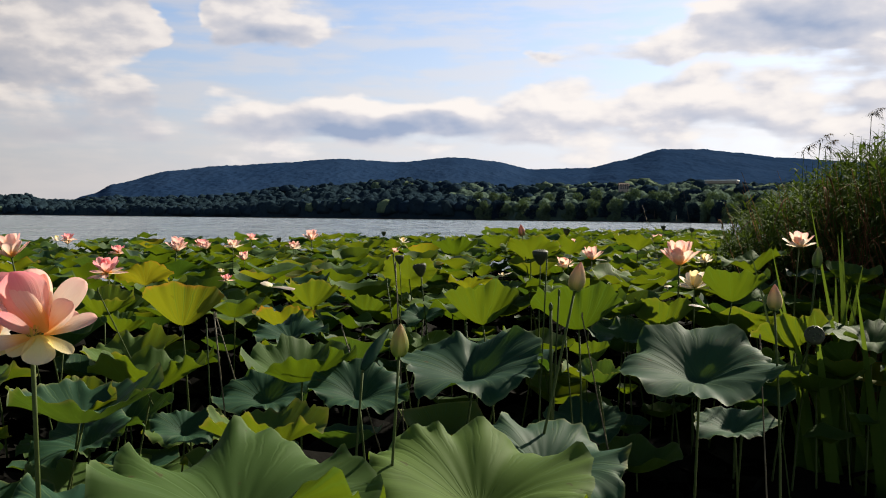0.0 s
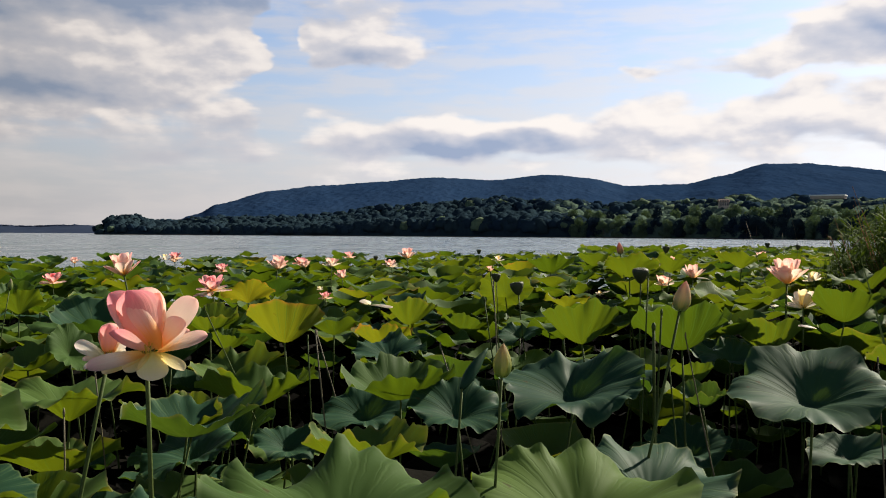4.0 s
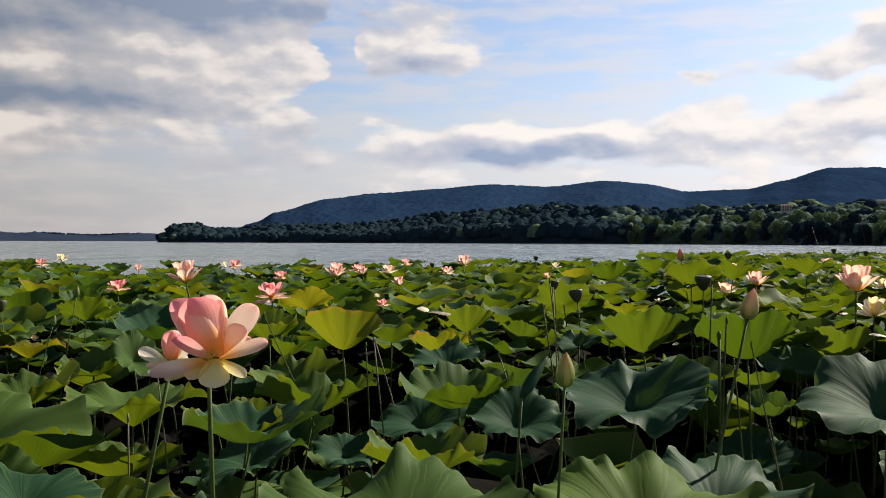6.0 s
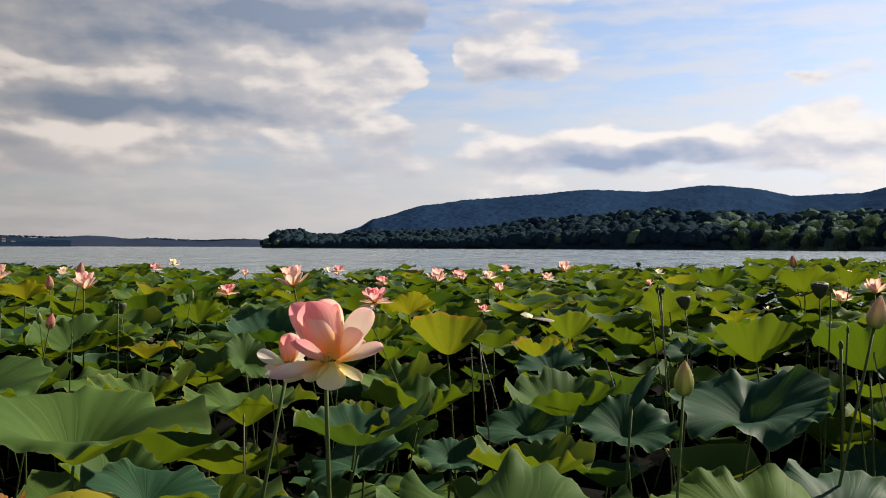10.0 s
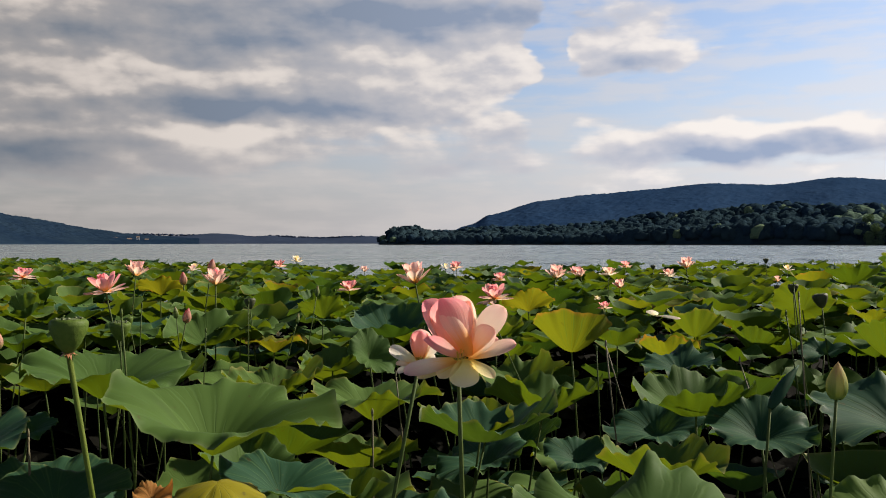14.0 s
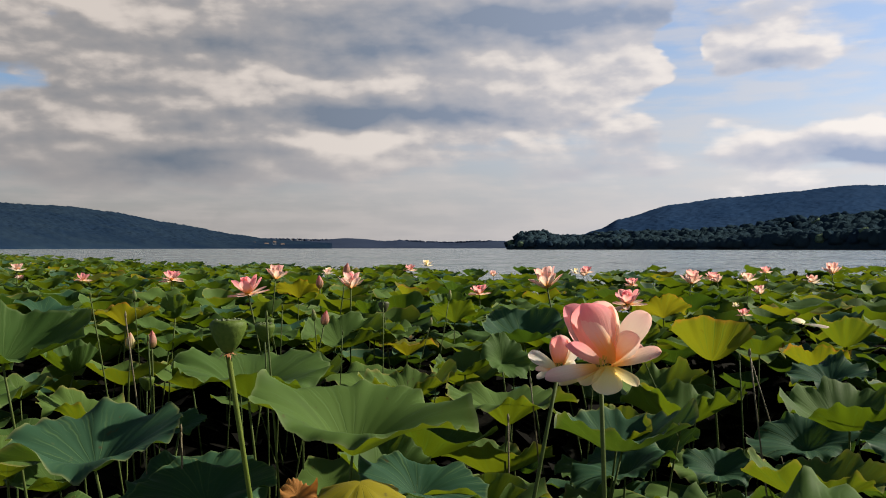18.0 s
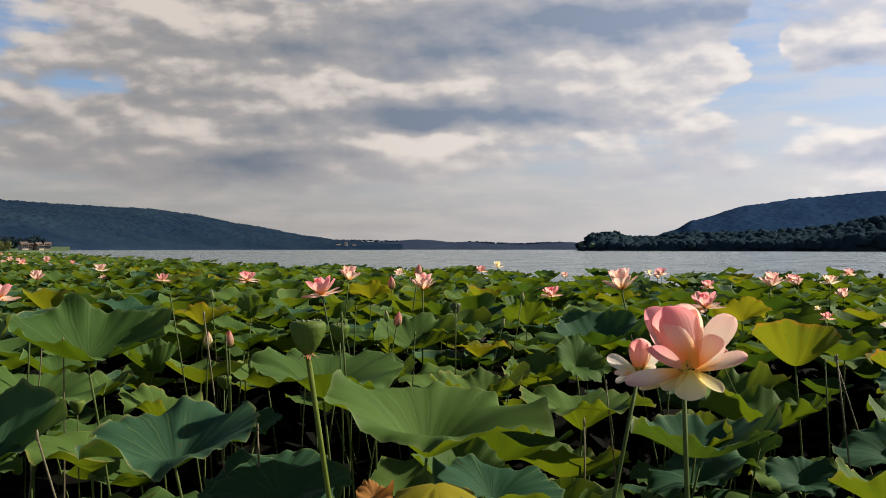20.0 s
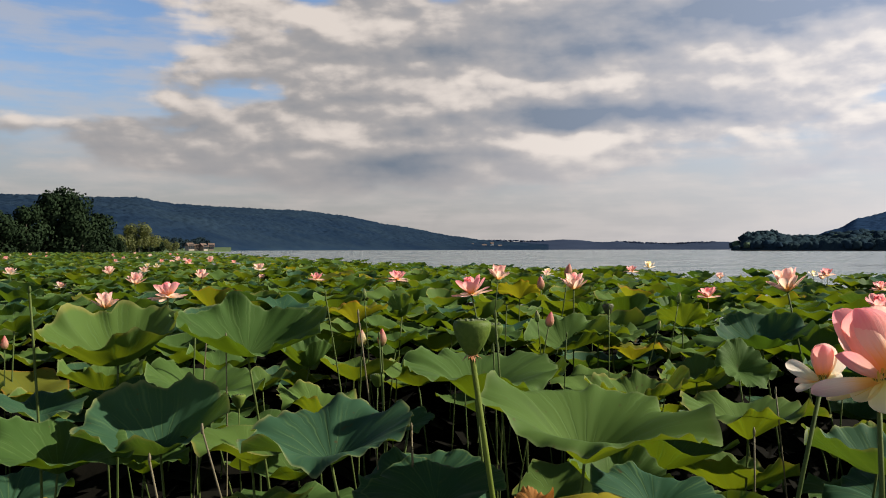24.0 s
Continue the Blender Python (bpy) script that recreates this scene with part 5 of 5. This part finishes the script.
put("open", -10.049, 7.408, 0.974, 0.200, 297, 3, 328)
put("open", -8.056, 7.117, 1.040, 0.200, 114, 1, 333)
put("pale", -15.369, 10.024, 0.817, 0.180, 157, 4, 78)
put("budg", -3.785, 2.079, 1.010, 0.050, 253, 3, 110)
put("budA", -2.960, 2.350, 1.008, 0.045, 294, 2, 121)
put("budp", -2.903, 2.407, 1.012, 0.045, 227, 6, 129)
put("podg", -2.787, 2.284, 0.870, 0.060, 243, 2, 313)
put("podg", -3.157, 1.911, 0.792, 0.060, 212, 4, 263)
put("budp", -5.421, 1.831, 0.844, 0.050, 36, 4, 126)
put("budg", -4.089, 3.302, 1.114, 0.035, 38, 2, 209)
put("podg", -3.144, 3.348, 1.008, 0.050, 238, 13, 256)
bare_stalk(0.353, 2.892, 1.110, 0.335, 2.869, -0.300, 0.007, False, 0)
bare_stalk(0.432, 3.292, 1.123, 0.421, 3.270, -0.300, 0.005, False, 1)
bare_stalk(-3.318, 1.203, 1.255, -3.292, 1.229, -0.300, 0.006, False, 2)
bare_stalk(-2.068, 1.795, 0.868, -1.993, 1.823, -0.300, 0.004, True, 3)
bare_stalk(-0.842, 3.289, 1.027, -0.649, 3.268, -0.300, 0.004, True, 4)
bare_stalk(-0.249, 3.992, 1.107, -0.052, 3.970, -0.300, 0.004, False, 5)
bare_stalk(-2.516, 1.968, 1.178, -2.347, 2.070, -0.300, 0.0035, True, 11)
bare_stalk(-2.534, 2.075, 1.094, -2.475, 2.109, -0.300, 0.004, False, 12)
bare_stalk(-1.849, 1.907, 1.208, -1.751, 1.966, -0.300, 0.004, False, 13)
bare_stalk(-2.958, 3.222, 1.118, -2.995, 3.197, -0.300, 0.004, False, 16)
bare_stalk(-3.043, 2.233, 1.215, -2.844, 2.352, -0.300, 0.004, False, 17)
bare_stalk(-2.964, 3.687, 0.960, -2.993, 3.667, -0.300, 0.004, False, 18)
bare_stalk(-3.458, 1.954, 1.128, -3.560, 1.860, -0.300, 0.0035, True, 19)
bare_stalk(-3.049, 1.790, 1.076, -3.070, 1.772, -0.300, 0.0035, True, 20)
bare_stalk(-2.112, 1.161, 0.966, -1.853, 1.407, -0.300, 0.0035, True, 21)
bare_stalk(-2.109, 1.027, 0.917, -1.983, 1.146, -0.300, 0.0035, True, 23)
bare_stalk(-1.533, 2.943, 0.921, -1.469, 3.004, -0.300, 0.0035, True, 24)
bare_stalk(-0.221, 3.994, 1.224, -0.029, 4.036, -0.300, 0.004, False, 25)
bare_stalk(-0.929, 3.507, 0.981, -0.889, 3.513, -0.300, 0.004, False, 26)
bare_stalk(-1.331, 2.376, 0.895, -1.343, 2.370, -0.300, 0.0035, True, 27)
bare_stalk(0.442, 3.187, 0.990, 0.548, 3.142, -0.300, 0.004, False, 29)
bare_stalk(0.421, 3.597, 1.245, 0.353, 3.546, -0.300, 0.004, False, 30)
bare_stalk(0.565, 3.588, 1.007, 0.876, 3.550, -0.300, 0.0035, True, 31)
bare_stalk(-0.381, 3.387, 0.977, 0.078, 3.360, -0.300, 0.0035, True, 32)
bare_stalk(-0.912, 3.588, 0.993, -0.519, 3.550, -0.300, 0.0035, True, 33)
bare_stalk(1.070, 2.988, 1.003, 1.137, 2.941, -0.300, 0.0035, True, 34)
bare_stalk(-0.190, 3.596, 1.205, -0.106, 3.542, -0.300, 0.0035, True, 35)
bare_stalk(-2.068, 1.795, 0.886, -2.017, 1.814, -0.300, 0.0035, True, 37)
bare_stalk(-1.612, 4.168, 1.040, -1.072, 4.390, -0.300, 0.004, False, 38)
bare_stalk(-2.713, 3.696, 1.111, -2.680, 3.700, -0.300, 0.004, False, 39)
rolled_leaf(-0.243, 2.735, 0.928, -0.170, 2.839, 1.042)
fallen_petal(-0.933, 4.878, 1.011, 0.13, 0, 10)
fallen_petal(1.322, 5.254, 1.004, 0.1, 67, 15)
fallen_petal(1.213, 6.574, 1.092, 0.1, 134, 20)
fallen_petal(1.297, 4.375, 0.969, 0.1, 201, 25)
fallen_petal(-0.880, 4.551, 1.040, 0.13, 268, 30)
fallen_petal(0.532, 7.884, 0.891, 0.09, 335, 35)
rs = random.Random(19)
for k in range(44):
    if k < 30:
        a, d = rs.uniform(-72, -57), rs.uniform(13, 75)
        d = min(d, 26) if a > -60 else d
    else:
        a, d = rs.uniform(-50, 14), rs.uniform(11, 15)
    x, y = polar(a, d)
    put(rs.choice(("open", "pale", "half", "white")), float(x), float(y), rs.uniform(0.98, 1.12), rs.uniform(0.15, 0.21), rs.randrange(360), rs.uniform(0, 14), rs.randrange(360))
main_flower(-0.748, 1.623, 1.172, 24.7)
second_flower(-0.913, 1.802, 1.141, 24.7)

# ---- the lotus field between and behind the leaves set one by one ----
EDGE = ((-100, -76, -64, -60.5, -58, -54, -45, -36, -27, -15, 0, 8, 14, 18, 30), (150, 150, 145, 125, 75, 38, 22.5, 18, 15.5, 16.5, 20, 24, 32, 42, 48))
LOW, TOPS = 0.66, 1.06


def sight_clear(x, y, z, r):
    """Keeps a leaf of the crowd from standing up in front of the ones set by hand; gives the height it may have."""
    d, a = math.hypot(x, y), math.atan2(x, y)
    for px, py, pz, pr in STANDING:
        pd, pa = math.hypot(px, py), math.atan2(px, py)
        if math.hypot(px - x, py - y) < 0.62 * (pr + r) and abs(pz - z) < 0.22:
            z = min(z, pz - 0.2)
        if pd > d and abs(pa - a) < (pr / pd + r / d) * 0.8:
            z = min(z, EYE - (EYE - pz + pr * 0.35) / pd * d - r * 0.35)
    return z


MODELS = []
for k in range(16):
    rs = random.Random(100 + k)
    tone = "blue" if k % 5 == 1 else ("gold" if k == 7 else "green")
    cup = rs.choice((0.2, 0.32, 0.5, 0.6, 0.7))
    MODELS.append(leaf(0, 0, 1.3, 0.2, 0, 0, cup, rs.uniform(0.05, 0.095), 100 + k, tone, rs.choice((0, 0, 0.08)), 8, 44, keep=False))
rs = random.Random(77)
spots = []
cell = 0.38
for i in range(-60, 40):
    for j in range(2, 40):
        x, y = (i + rs.uniform(0.05, 0.95)) * cell, (j + rs.uniform(0.05, 0.95)) * cell
        d, a = math.hypot(x, y), math.degrees(math.atan2(x, y))
        if 1.0 < d < 6.0 and -76 < a < 31 and not (a > 17.5 and d > 6.6):
            spots.append((d, x, y))
for d, x, y in sorted(spots):
    r = rs.uniform(0.14, 0.235)
    z = rs.uniform(0.74, TOPS - 0.03) if d > 2.4 else rs.uniform(0.4, 0.75)
    z = sight_clear(x, y, z, r)
    if z < 0.22 or (d < 1.5 and z > EYE - 0.5 * d):
        continue
    a = math.degrees(math.atan2(x, y))
    if rs.random() < (1.1 if a > 7 and d < 4.0 else 0.25 if a > 14 else 0.78 if a < -28 and d < 3.4 else (0.6 if d < 2.4 else (0.5 if d < 4.6 else 0.35))):
        continue
    k = rs.randrange(16)
    if k == 7 and rs.random() < 0.7:
        k = 3
    set_down(MODELS[k], x, y, z - 1.65 * (r / 0.2), rs.uniform(0, 360), rs.uniform(0, 14), rs.uniform(0, 360), r / 0.2)

# farther off the leaves crowd into one sheet
def crowd(name, label, rows, rings, segs, mats=(M_LEAF, M_LEAF_BLUE, M_LEAF_GOLD)):
    shapes = [blade_points(1.0, c, u, w, 300 + q, rings, segs) for q, (c, u, w) in enumerate(((0.25, 0.08, 0), (0.4, 0.08, 0), (0.55, 0.06, 0), (0.3, 0.09, 0.1), (0.7, 0.06, 0), (0.5, 0.08, 0)))]
    vs, fs, us, ms, off = [], [], [], [], 0
    for x, y, z, r, k, mi in rows:
        v, f, uv = shapes[k]
        tip = np.array(Matrix.Rotation(rs.uniform(0, 0.26), 3, Vector((rs.uniform(-1, 1), rs.uniform(-1, 1), 0.01)).normalized()) @ Matrix.Rotation(rs.uniform(0, 6.28), 3, "Z"))
        vs.append(v @ tip.T * r + np.array((x, y, z)))
        fs += [tuple(q + off for q in p) for p in f]
        us.append(uv)
        ms += [mi] * len(f)
        off += len(v)
    return tagged(new(name, mesh_of(name, np.concatenate(vs), fs, list(mats), np.concatenate(us), ms)), label, "lotus leaves", kind="stuff")


rows = []
d = 5.9
while d < 24:
    n = int(1.95 * d / (0.34 if d < 9 else 0.30))
    for k in range(n):
        a = -78 + 108 * (k + rs.random()) / n
        dd = d + rs.uniform(-0.2, 0.2)
        if dd > float(soft(a, *EDGE)) + 0.9 * noise.noise(Vector((a * 0.25, 0, 0))) + rs.uniform(-0.5, 0.3) or (a > 17.5 and dd > 6.9):
            continue
        x, y = polar(a, dd)
        z = rs.uniform(LOW, TOPS) + (0.10 if a > 3 else 0)
        r = rs.uniform(0.14, 0.235)
        z = sight_clear(x, y, z, r)
        if z < 0.3:
            continue
        rows.append((x, y, z, r, rs.randrange(6), 1 if rs.random() < 0.2 else (2 if rs.random() < 0.03 else 0)))
    d += 0.32
crowd("lotus_crowd", "dense bright green lotus leaves reaching to open water", rows, 5, 24)
rows = []
d = 23.0
while d < 150:
    n = int(1.7 * d / (0.34 + 0.005 * d))
    for k in range(n):
        a = -80 + 110 * (k + rs.random()) / n
        dd = d * rs.uniform(0.98, 1.02)
        if dd > float(soft(a, *EDGE)) * (1 + 0.05 * noise.noise(Vector((a * 0.5, 3, 0)))) or a > 17.5:
            continue
        x, y = polar(a, dd)
        rows.append((x, y, rs.uniform(LOW + 0.15, TOPS), rs.uniform(0.13, 0.21) * (1 + 0.004 * d), rs.randrange(6), 1 if rs.random() < 0.1 else (2 if rs.random() < 0.05 else 0)))
    d *= 1.028
crowd("lotus_far_crowd", "far strip of light green lotus leaves along the shore", rows, 2, 9)

# the shaded storey below, and an added black layer on the water
rows, low = [], []
d = 1.0
while d < 21:
    n = int(1.95 * d / 0.30)
    for k in range(n):
        a = -80 + 112 * (k + rs.random()) / n
        dd = d + rs.uniform(-0.15, 0.15)
        if dd > float(soft(a, *EDGE)) - 0.5:
            continue
        x, y = polar(a, dd)
        r = rs.uniform(0.06, 0.22)
        z = rs.uniform(0.25, 0.62)
        if rs.random() < (0.22 if dd < 5 else 0.25) and not (a > 9 and dd < 4.2):
            z = sight_clear(x, y, z, r)
            if z > 0.15 and dd > 1.4:
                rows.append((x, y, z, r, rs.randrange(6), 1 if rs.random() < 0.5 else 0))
        # low black blades added to hide the bright water and read as shade
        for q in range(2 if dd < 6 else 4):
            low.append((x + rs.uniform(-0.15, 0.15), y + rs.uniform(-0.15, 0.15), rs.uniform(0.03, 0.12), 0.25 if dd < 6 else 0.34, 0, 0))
    d += 0.31
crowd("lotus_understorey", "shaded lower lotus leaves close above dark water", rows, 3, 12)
crowd("leaf_litter", "added near-black sheet standing for deep shade under the leaves", low, 2, 9, (M_GAP_SHADE,))

# ---- reeds and grasses on the right-hand bank ----
rs = random.Random(31)
# beyond 30 degrees, out of view, height is added to shade the near leaves
REED_TOP = ((16, 17.8, 19, 21.3, 22.9, 24.4, 26.4, 30, 36, 48), (0.9, 1.3, 1.68, 1.84, 2.02, 2.16, 2.30, 2.5, 3.4, 4.3))


def ribbon(vs, fs, p, way, length, width, fall, n=5):
    """A grass blade that leaves p along way and bows down by fall."""
    way = Vector(way).normalized()
    side = way.cross(Vector((0, 0, 1)))
    side = side.normalized() if side.length > 1e-3 else Vector((1, 0, 0))
    o = len(vs)
    for i in range(n + 1):
        t = i / n
        c = Vector(p) + way * length * t + Vector((0, 0, -fall * length * t * t))
        w = width * 0.5 * (1 - t ** 1.6) * (0.6 + 0.4 * min(1, t * 4)) + 0.0006
        vs += [c - side * w, c + side * w]
    fs += [(o + 2 * i, o + 2 * i + 1, o + 2 * i + 3, o + 2 * i + 2) for i in range(n)]


def stem3(vs, fs, a, b, r):
    a, b = Vector(a), Vector(b)
    o = len(vs)
    for p, q in ((a, r), (a.lerp(b, 0.55) + Vector((0, 0, 0.01)), r * 0.8), (b, r * 0.3)):
        vs += [p + Vector((q, 0, 0)), p + Vector((-q * 0.5, q * 0.87, 0)), p + Vector((-q * 0.5, -q * 0.87, 0))]
    for k in range(2):
        for i in range(3):
            fs.append((o + 3 * k + i, o + 3 * k + (i + 1) % 3, o + 3 * k + 3 + (i + 1) % 3, o + 3 * k + 3 + i))


gv, gf, dv, df = [], [], [], []
for k in range(5200):
    a = 17.4 + 31 * rs.random() ** 1.15
    d = rs.uniform(7.0, 11.5) - 0.03 * (a - 17)
    x, y = polar(a, d)
    top = float(soft(a, *REED_TOP))
    top = EYE + (top - EYE) * d / 8.0 - 0.2
    h = top * rs.uniform(0.72, 1.02) if rs.random() < 0.8 else top * rs.uniform(0.45, 0.8)
    tipx, tipy = x + rs.uniform(-0.22, 0.22), y + rs.uniform(-0.22, 0.22)
    stem3(gv, gf, (x, y, -0.3), (tipx, tipy, h), 0.006)
    for q in range(rs.randint(15, 21)):
        t = 1 - 0.70 * rs.random() ** 1.2
        p = Vector((x, y, -0.3)).lerp(Vector((tipx, tipy, h)), t)
        b = rs.uniform(0, 6.283)
        ribbon(gv, gf, p, (math.cos(b), math.sin(b), rs.uniform(0.1, 1.3)), rs.uniform(0.10, 0.21), rs.uniform(0.016, 0.028), rs.uniform(0.2, 0.8), 3)
for k in range(420):
    a = 23.0 + 14 * rs.random()
    d = rs.uniform(6.5, 7.3)
    x, y = polar(a, d)
    h = min(rs.uniform(0.7, 1.85), float(soft(a, *REED_TOP)) - 0.42)
    tip = (x + rs.uniform(-0.8, 0.8), y + rs.uniform(-0.4, 0.4), h)
    stem3(dv, df, (x, y, -0.3), tip, 0.005)
    for q in range(3):
        b = rs.uniform(0, 6.283)
        ribbon(dv, df, Vector((x, y, -0.3)).lerp(Vector(tip), rs.uniform(0.4, 1)), (math.cos(b), math.sin(b), rs.uniform(-0.4, 0.5)), rs.uniform(0.12, 0.3), 0.014, rs.uniform(0.5, 1.0))
tagged(new("reed_thicket", mesh_of("reed_thicket", gv, gf, M_REED)), "dense green reed thicket at the water's edge", "reeds", kind="stuff")
tagged(new("dead_reeds", mesh_of("dead_reeds", dv, df, M_REED_DRY)), "dry brown fallen reeds under the green thicket", "reeds", kind="stuff")


def plumed_reed(az, d, z, seed):
    x, y = polar(az, d)
    r2 = random.Random(seed)
    root = new("reed")
    root.location = (x, y, -0.3)
    tagged(root, "tall reed with feathery brown plume above the thicket", "reed", "plumed reeds")
    piece("stalk", tube(bend((0, 0, 0), (0.06, 0, z + 0.3), 0.04, seed), [0.006 - 0.0004 * i for i in range(9)], M_REED, "stalk", 5), root)
    vs, fs = [], []
    for k in range(46):
        t = r2.random()
        b = r2.uniform(0, 6.283)
        ribbon(vs, fs, (0.06 + 0.10 * t, 0, z + 0.3 + 0.16 * t * (1 - 0.5 * t)), (0.5 + math.cos(b), math.sin(b), 0.3), 0.09 * (1.2 - t), 0.010, 0.7, 3)
    piece("plume", mesh_of("plume", vs, fs, M_REED_PLUME), root)


for k, (a_, d_, z_) in enumerate(((21.5, 8.0, 1.96), (22.4, 8.2, 2.06), (22.7, 8.1, 2.0), (25.1, 8.0, 2.24))):
    plumed_reed(a_, d_, z_, 50 + k)

# pale bare twigs at the thicket's foot
x, y = polar(17.4, 7.4)
shrub = new("dead_shrub")
shrub.location = (x, y, 0)
tagged(shrub, "bare grey dead shrub beside the reeds", "shrub")
for k in range(16):
    b, h = rs.uniform(0, 6.283), rs.uniform(0.6, 1.65)
    piece("twig", tube(bend((0.1 * math.cos(b), 0.1 * math.sin(b), -0.2), (0.42 * math.cos(b) * h, 0.3 * math.sin(b), h), 0.06, k, 6), [0.006 - 0.001 * i for i in range(6)], M_STALK_DRY, "twig", 4), shrub)


def grass_tuft(az, d, blades, height, seed, lean=0.0):
    x, y = polar(az, d)
    r2 = random.Random(seed)
    root = new("grass_tuft")
    root.location = (x, y, -0.2)
    tagged(root, "tuft of long bright green grass blades on the bank", "grass", "grass tufts")
    for k in range(blades):
        vs, fs = [], []
        ribbon(vs, fs, (r2.uniform(-0.12, 0.12), r2.uniform(-0.1, 0.1), 0), (r2.uniform(-0.35, 0.35) + lean, r2.uniform(-0.25, 0.25), 1.0), height * r2.uniform(0.65, 1.1), r2.uniform(0.045, 0.075), r2.uniform(0.02, 0.3), 8)
        piece("blade", mesh_of("blade", vs, fs, M_GRASS), root)


grass_tuft(23.6, 5.0, 8, 1.6, 1)
grass_tuft(24.5, 4.9, 9, 1.75, 2, -0.05)
grass_tuft(25.6, 5.1, 9, 1.8, 4)
grass_tuft(27.0, 5.0, 8, 1.8, 5)

# ---- far shore on the left: low land, trees, bushes ----
az = np.arange(-105, -57.9, 0.8)
rows = []
for q, zz in ((0.0, -1.0), (0.02, 0.35), (0.3, 0.6), (1.0, 1.5), (1.5, 4.0)):
    d0 = soft(az, (-105, -72, -66, -62, -60, -58), (120, 148, 165, 260, 480, 640))
    d = d0 + (900 - d0) * q
    x, y = polar(az, d)
    rows.append(np.stack([x, y, np.full_like(x, zz)], 1))
tagged(new("far_land", mesh_of("far_land", np.concatenate(rows), [f[::-1] for f in grid_faces(len(rows), len(az))], M_MEADOW)), "low green land beyond the lotus field", "land", kind="structure")


def tree(name, az, d, height, width, mat, label, seed, z0=0.3, low=0.16):
    """A trunk with limbs and a crown of many small leaf sprays in uneven lobes."""
    r2 = random.Random(seed)
    x, y = polar(az, d)
    root = new(name)
    root.location = (x, y, z0)
    tagged(root, label, "tree" if height > 5 else "bush")
    piece("trunk", tube(bend((0, 0, -0.6), (0, 0, height * 0.72), 0.25, seed, 7), [height * (0.030 - 0.0038 * i) for i in range(7)], M_BARK, "trunk", 7), root)
    lobes = []
    for k in range(9 if height > 5 else 5):
        b, t = r2.uniform(0, 6.283), (r2.uniform(0.28, 0.95) if low > 0.1 else (k + r2.random()) / 9)
        rad = width * 0.5 * math.sin(math.pi * min(0.95, (0.15 if low > 0.1 else 0.3) + t * 0.62)) * r2.uniform(0.3, 0.9)
        c = Vector((rad * math.cos(b), rad * math.sin(b), height * (low + (0.86 - low) * t)))
        lobes.append((c, width * r2.uniform(0.18, 0.30)))
        if k < 5:
            piece("limb", tube(bend((0, 0, height * 0.3 * (0.5 + t)), c, 0.15, seed + k, 5), [height * (0.010 - 0.0018 * i) for i in range(5)], M_BARK, "limb", 5), root)
    vs, fs = [], []
    for c, r in lobes:
        for k in range(330):
            p = Vector((r2.gauss(0, 1), r2.gauss(0, 1), r2.gauss(0, 0.85)))
            p = c + p.normalized() * r * r2.uniform(0.7 if low < 0.1 else 0.3, 1.1)
            if p.z < 0.1:
                continue
            face = (p - c).normalized() + Vector((r2.gauss(0, 0.45), r2.gauss(0, 0.45), r2.gauss(0, 0.45)))
            u = face.orthogonal().normalized()
            w = face.cross(u).normalized() * width * 0.030
            u = u * width * 0.038
            o = len(vs)
            vs += [p - u, p + w, p + u, p - w]
            fs.append((o, o + 1, o + 2, o + 3))
    piece("crown", mesh_of("crown", vs, fs, mat, smooth=False), root)


for k, (a_, d_, h_, w_) in enumerate(((-73.2, 140, 7.0, 7.0), (-71.5, 142, 6.2, 6.5), (-70.3, 145, 8.2, 6.5), (-69.3, 150, 10.2, 7.5), (-68.3, 152, 10.6, 8.0), (-67.3, 150, 9.4, 7.0), (-66.4, 156, 7.6, 6.0), (-75.5, 135, 7.5, 8.0), (-78.5, 132, 8.5, 8.0))):
    tree("tree", a_, d_, h_, w_, M_TREE_SHADE, "dark green leafy tree on the far shore", 200 + k, 0.3, 0.04)
for k, (a_, d_, h_, w_) in enumerate(((-64.8, 176, 4.8, 4.6), (-64.1, 182, 6.6, 5.2), (-63.5, 186, 4.6, 4.6))):
    tree("willow", a_, d_, h_, w_, M_WILLOW, "pale olive willow tree at the far waterside", 240 + k)
for k in range(16):
    a_ = -74 + k * 0.78
    tree("bush", a_, float(soft(a_, (-105, -72, -66, -62), (120, 144, 160, 235))) + 3, rs.uniform(2.2, 3.6), rs.uniform(4, 6), M_WILLOW if k % 3 == 0 else M_TREE_SHADE, "low green bush along the far shore", 260 + k)
for k in range(8):
    a_ = -62.6 + 0.36 * k
    tree("tree", a_, 600 + 12 * k, rs.uniform(6, 10), rs.uniform(7, 10), M_WOOD_DARK, "green tree behind the lakeside houses", 290 + k, 0.5)
for k in range(48):
    row = k % 2
    a_ = 2.0 + 0.38 * k + rs.uniform(-0.15, 0.15)
    d_ = float(soft(a_, *SHORE)) + (3, 26, 52)[row] + rs.uniform(-3, 6)
    top_ = (EYE + math.tan(math.radians(float(soft(a_, *TOP)))) * d_) * (0.52, 0.72, 0.9)[row] * rs.uniform(0.88, 1.08)
    h_ = min(rs.uniform(9, 12.5), top_)
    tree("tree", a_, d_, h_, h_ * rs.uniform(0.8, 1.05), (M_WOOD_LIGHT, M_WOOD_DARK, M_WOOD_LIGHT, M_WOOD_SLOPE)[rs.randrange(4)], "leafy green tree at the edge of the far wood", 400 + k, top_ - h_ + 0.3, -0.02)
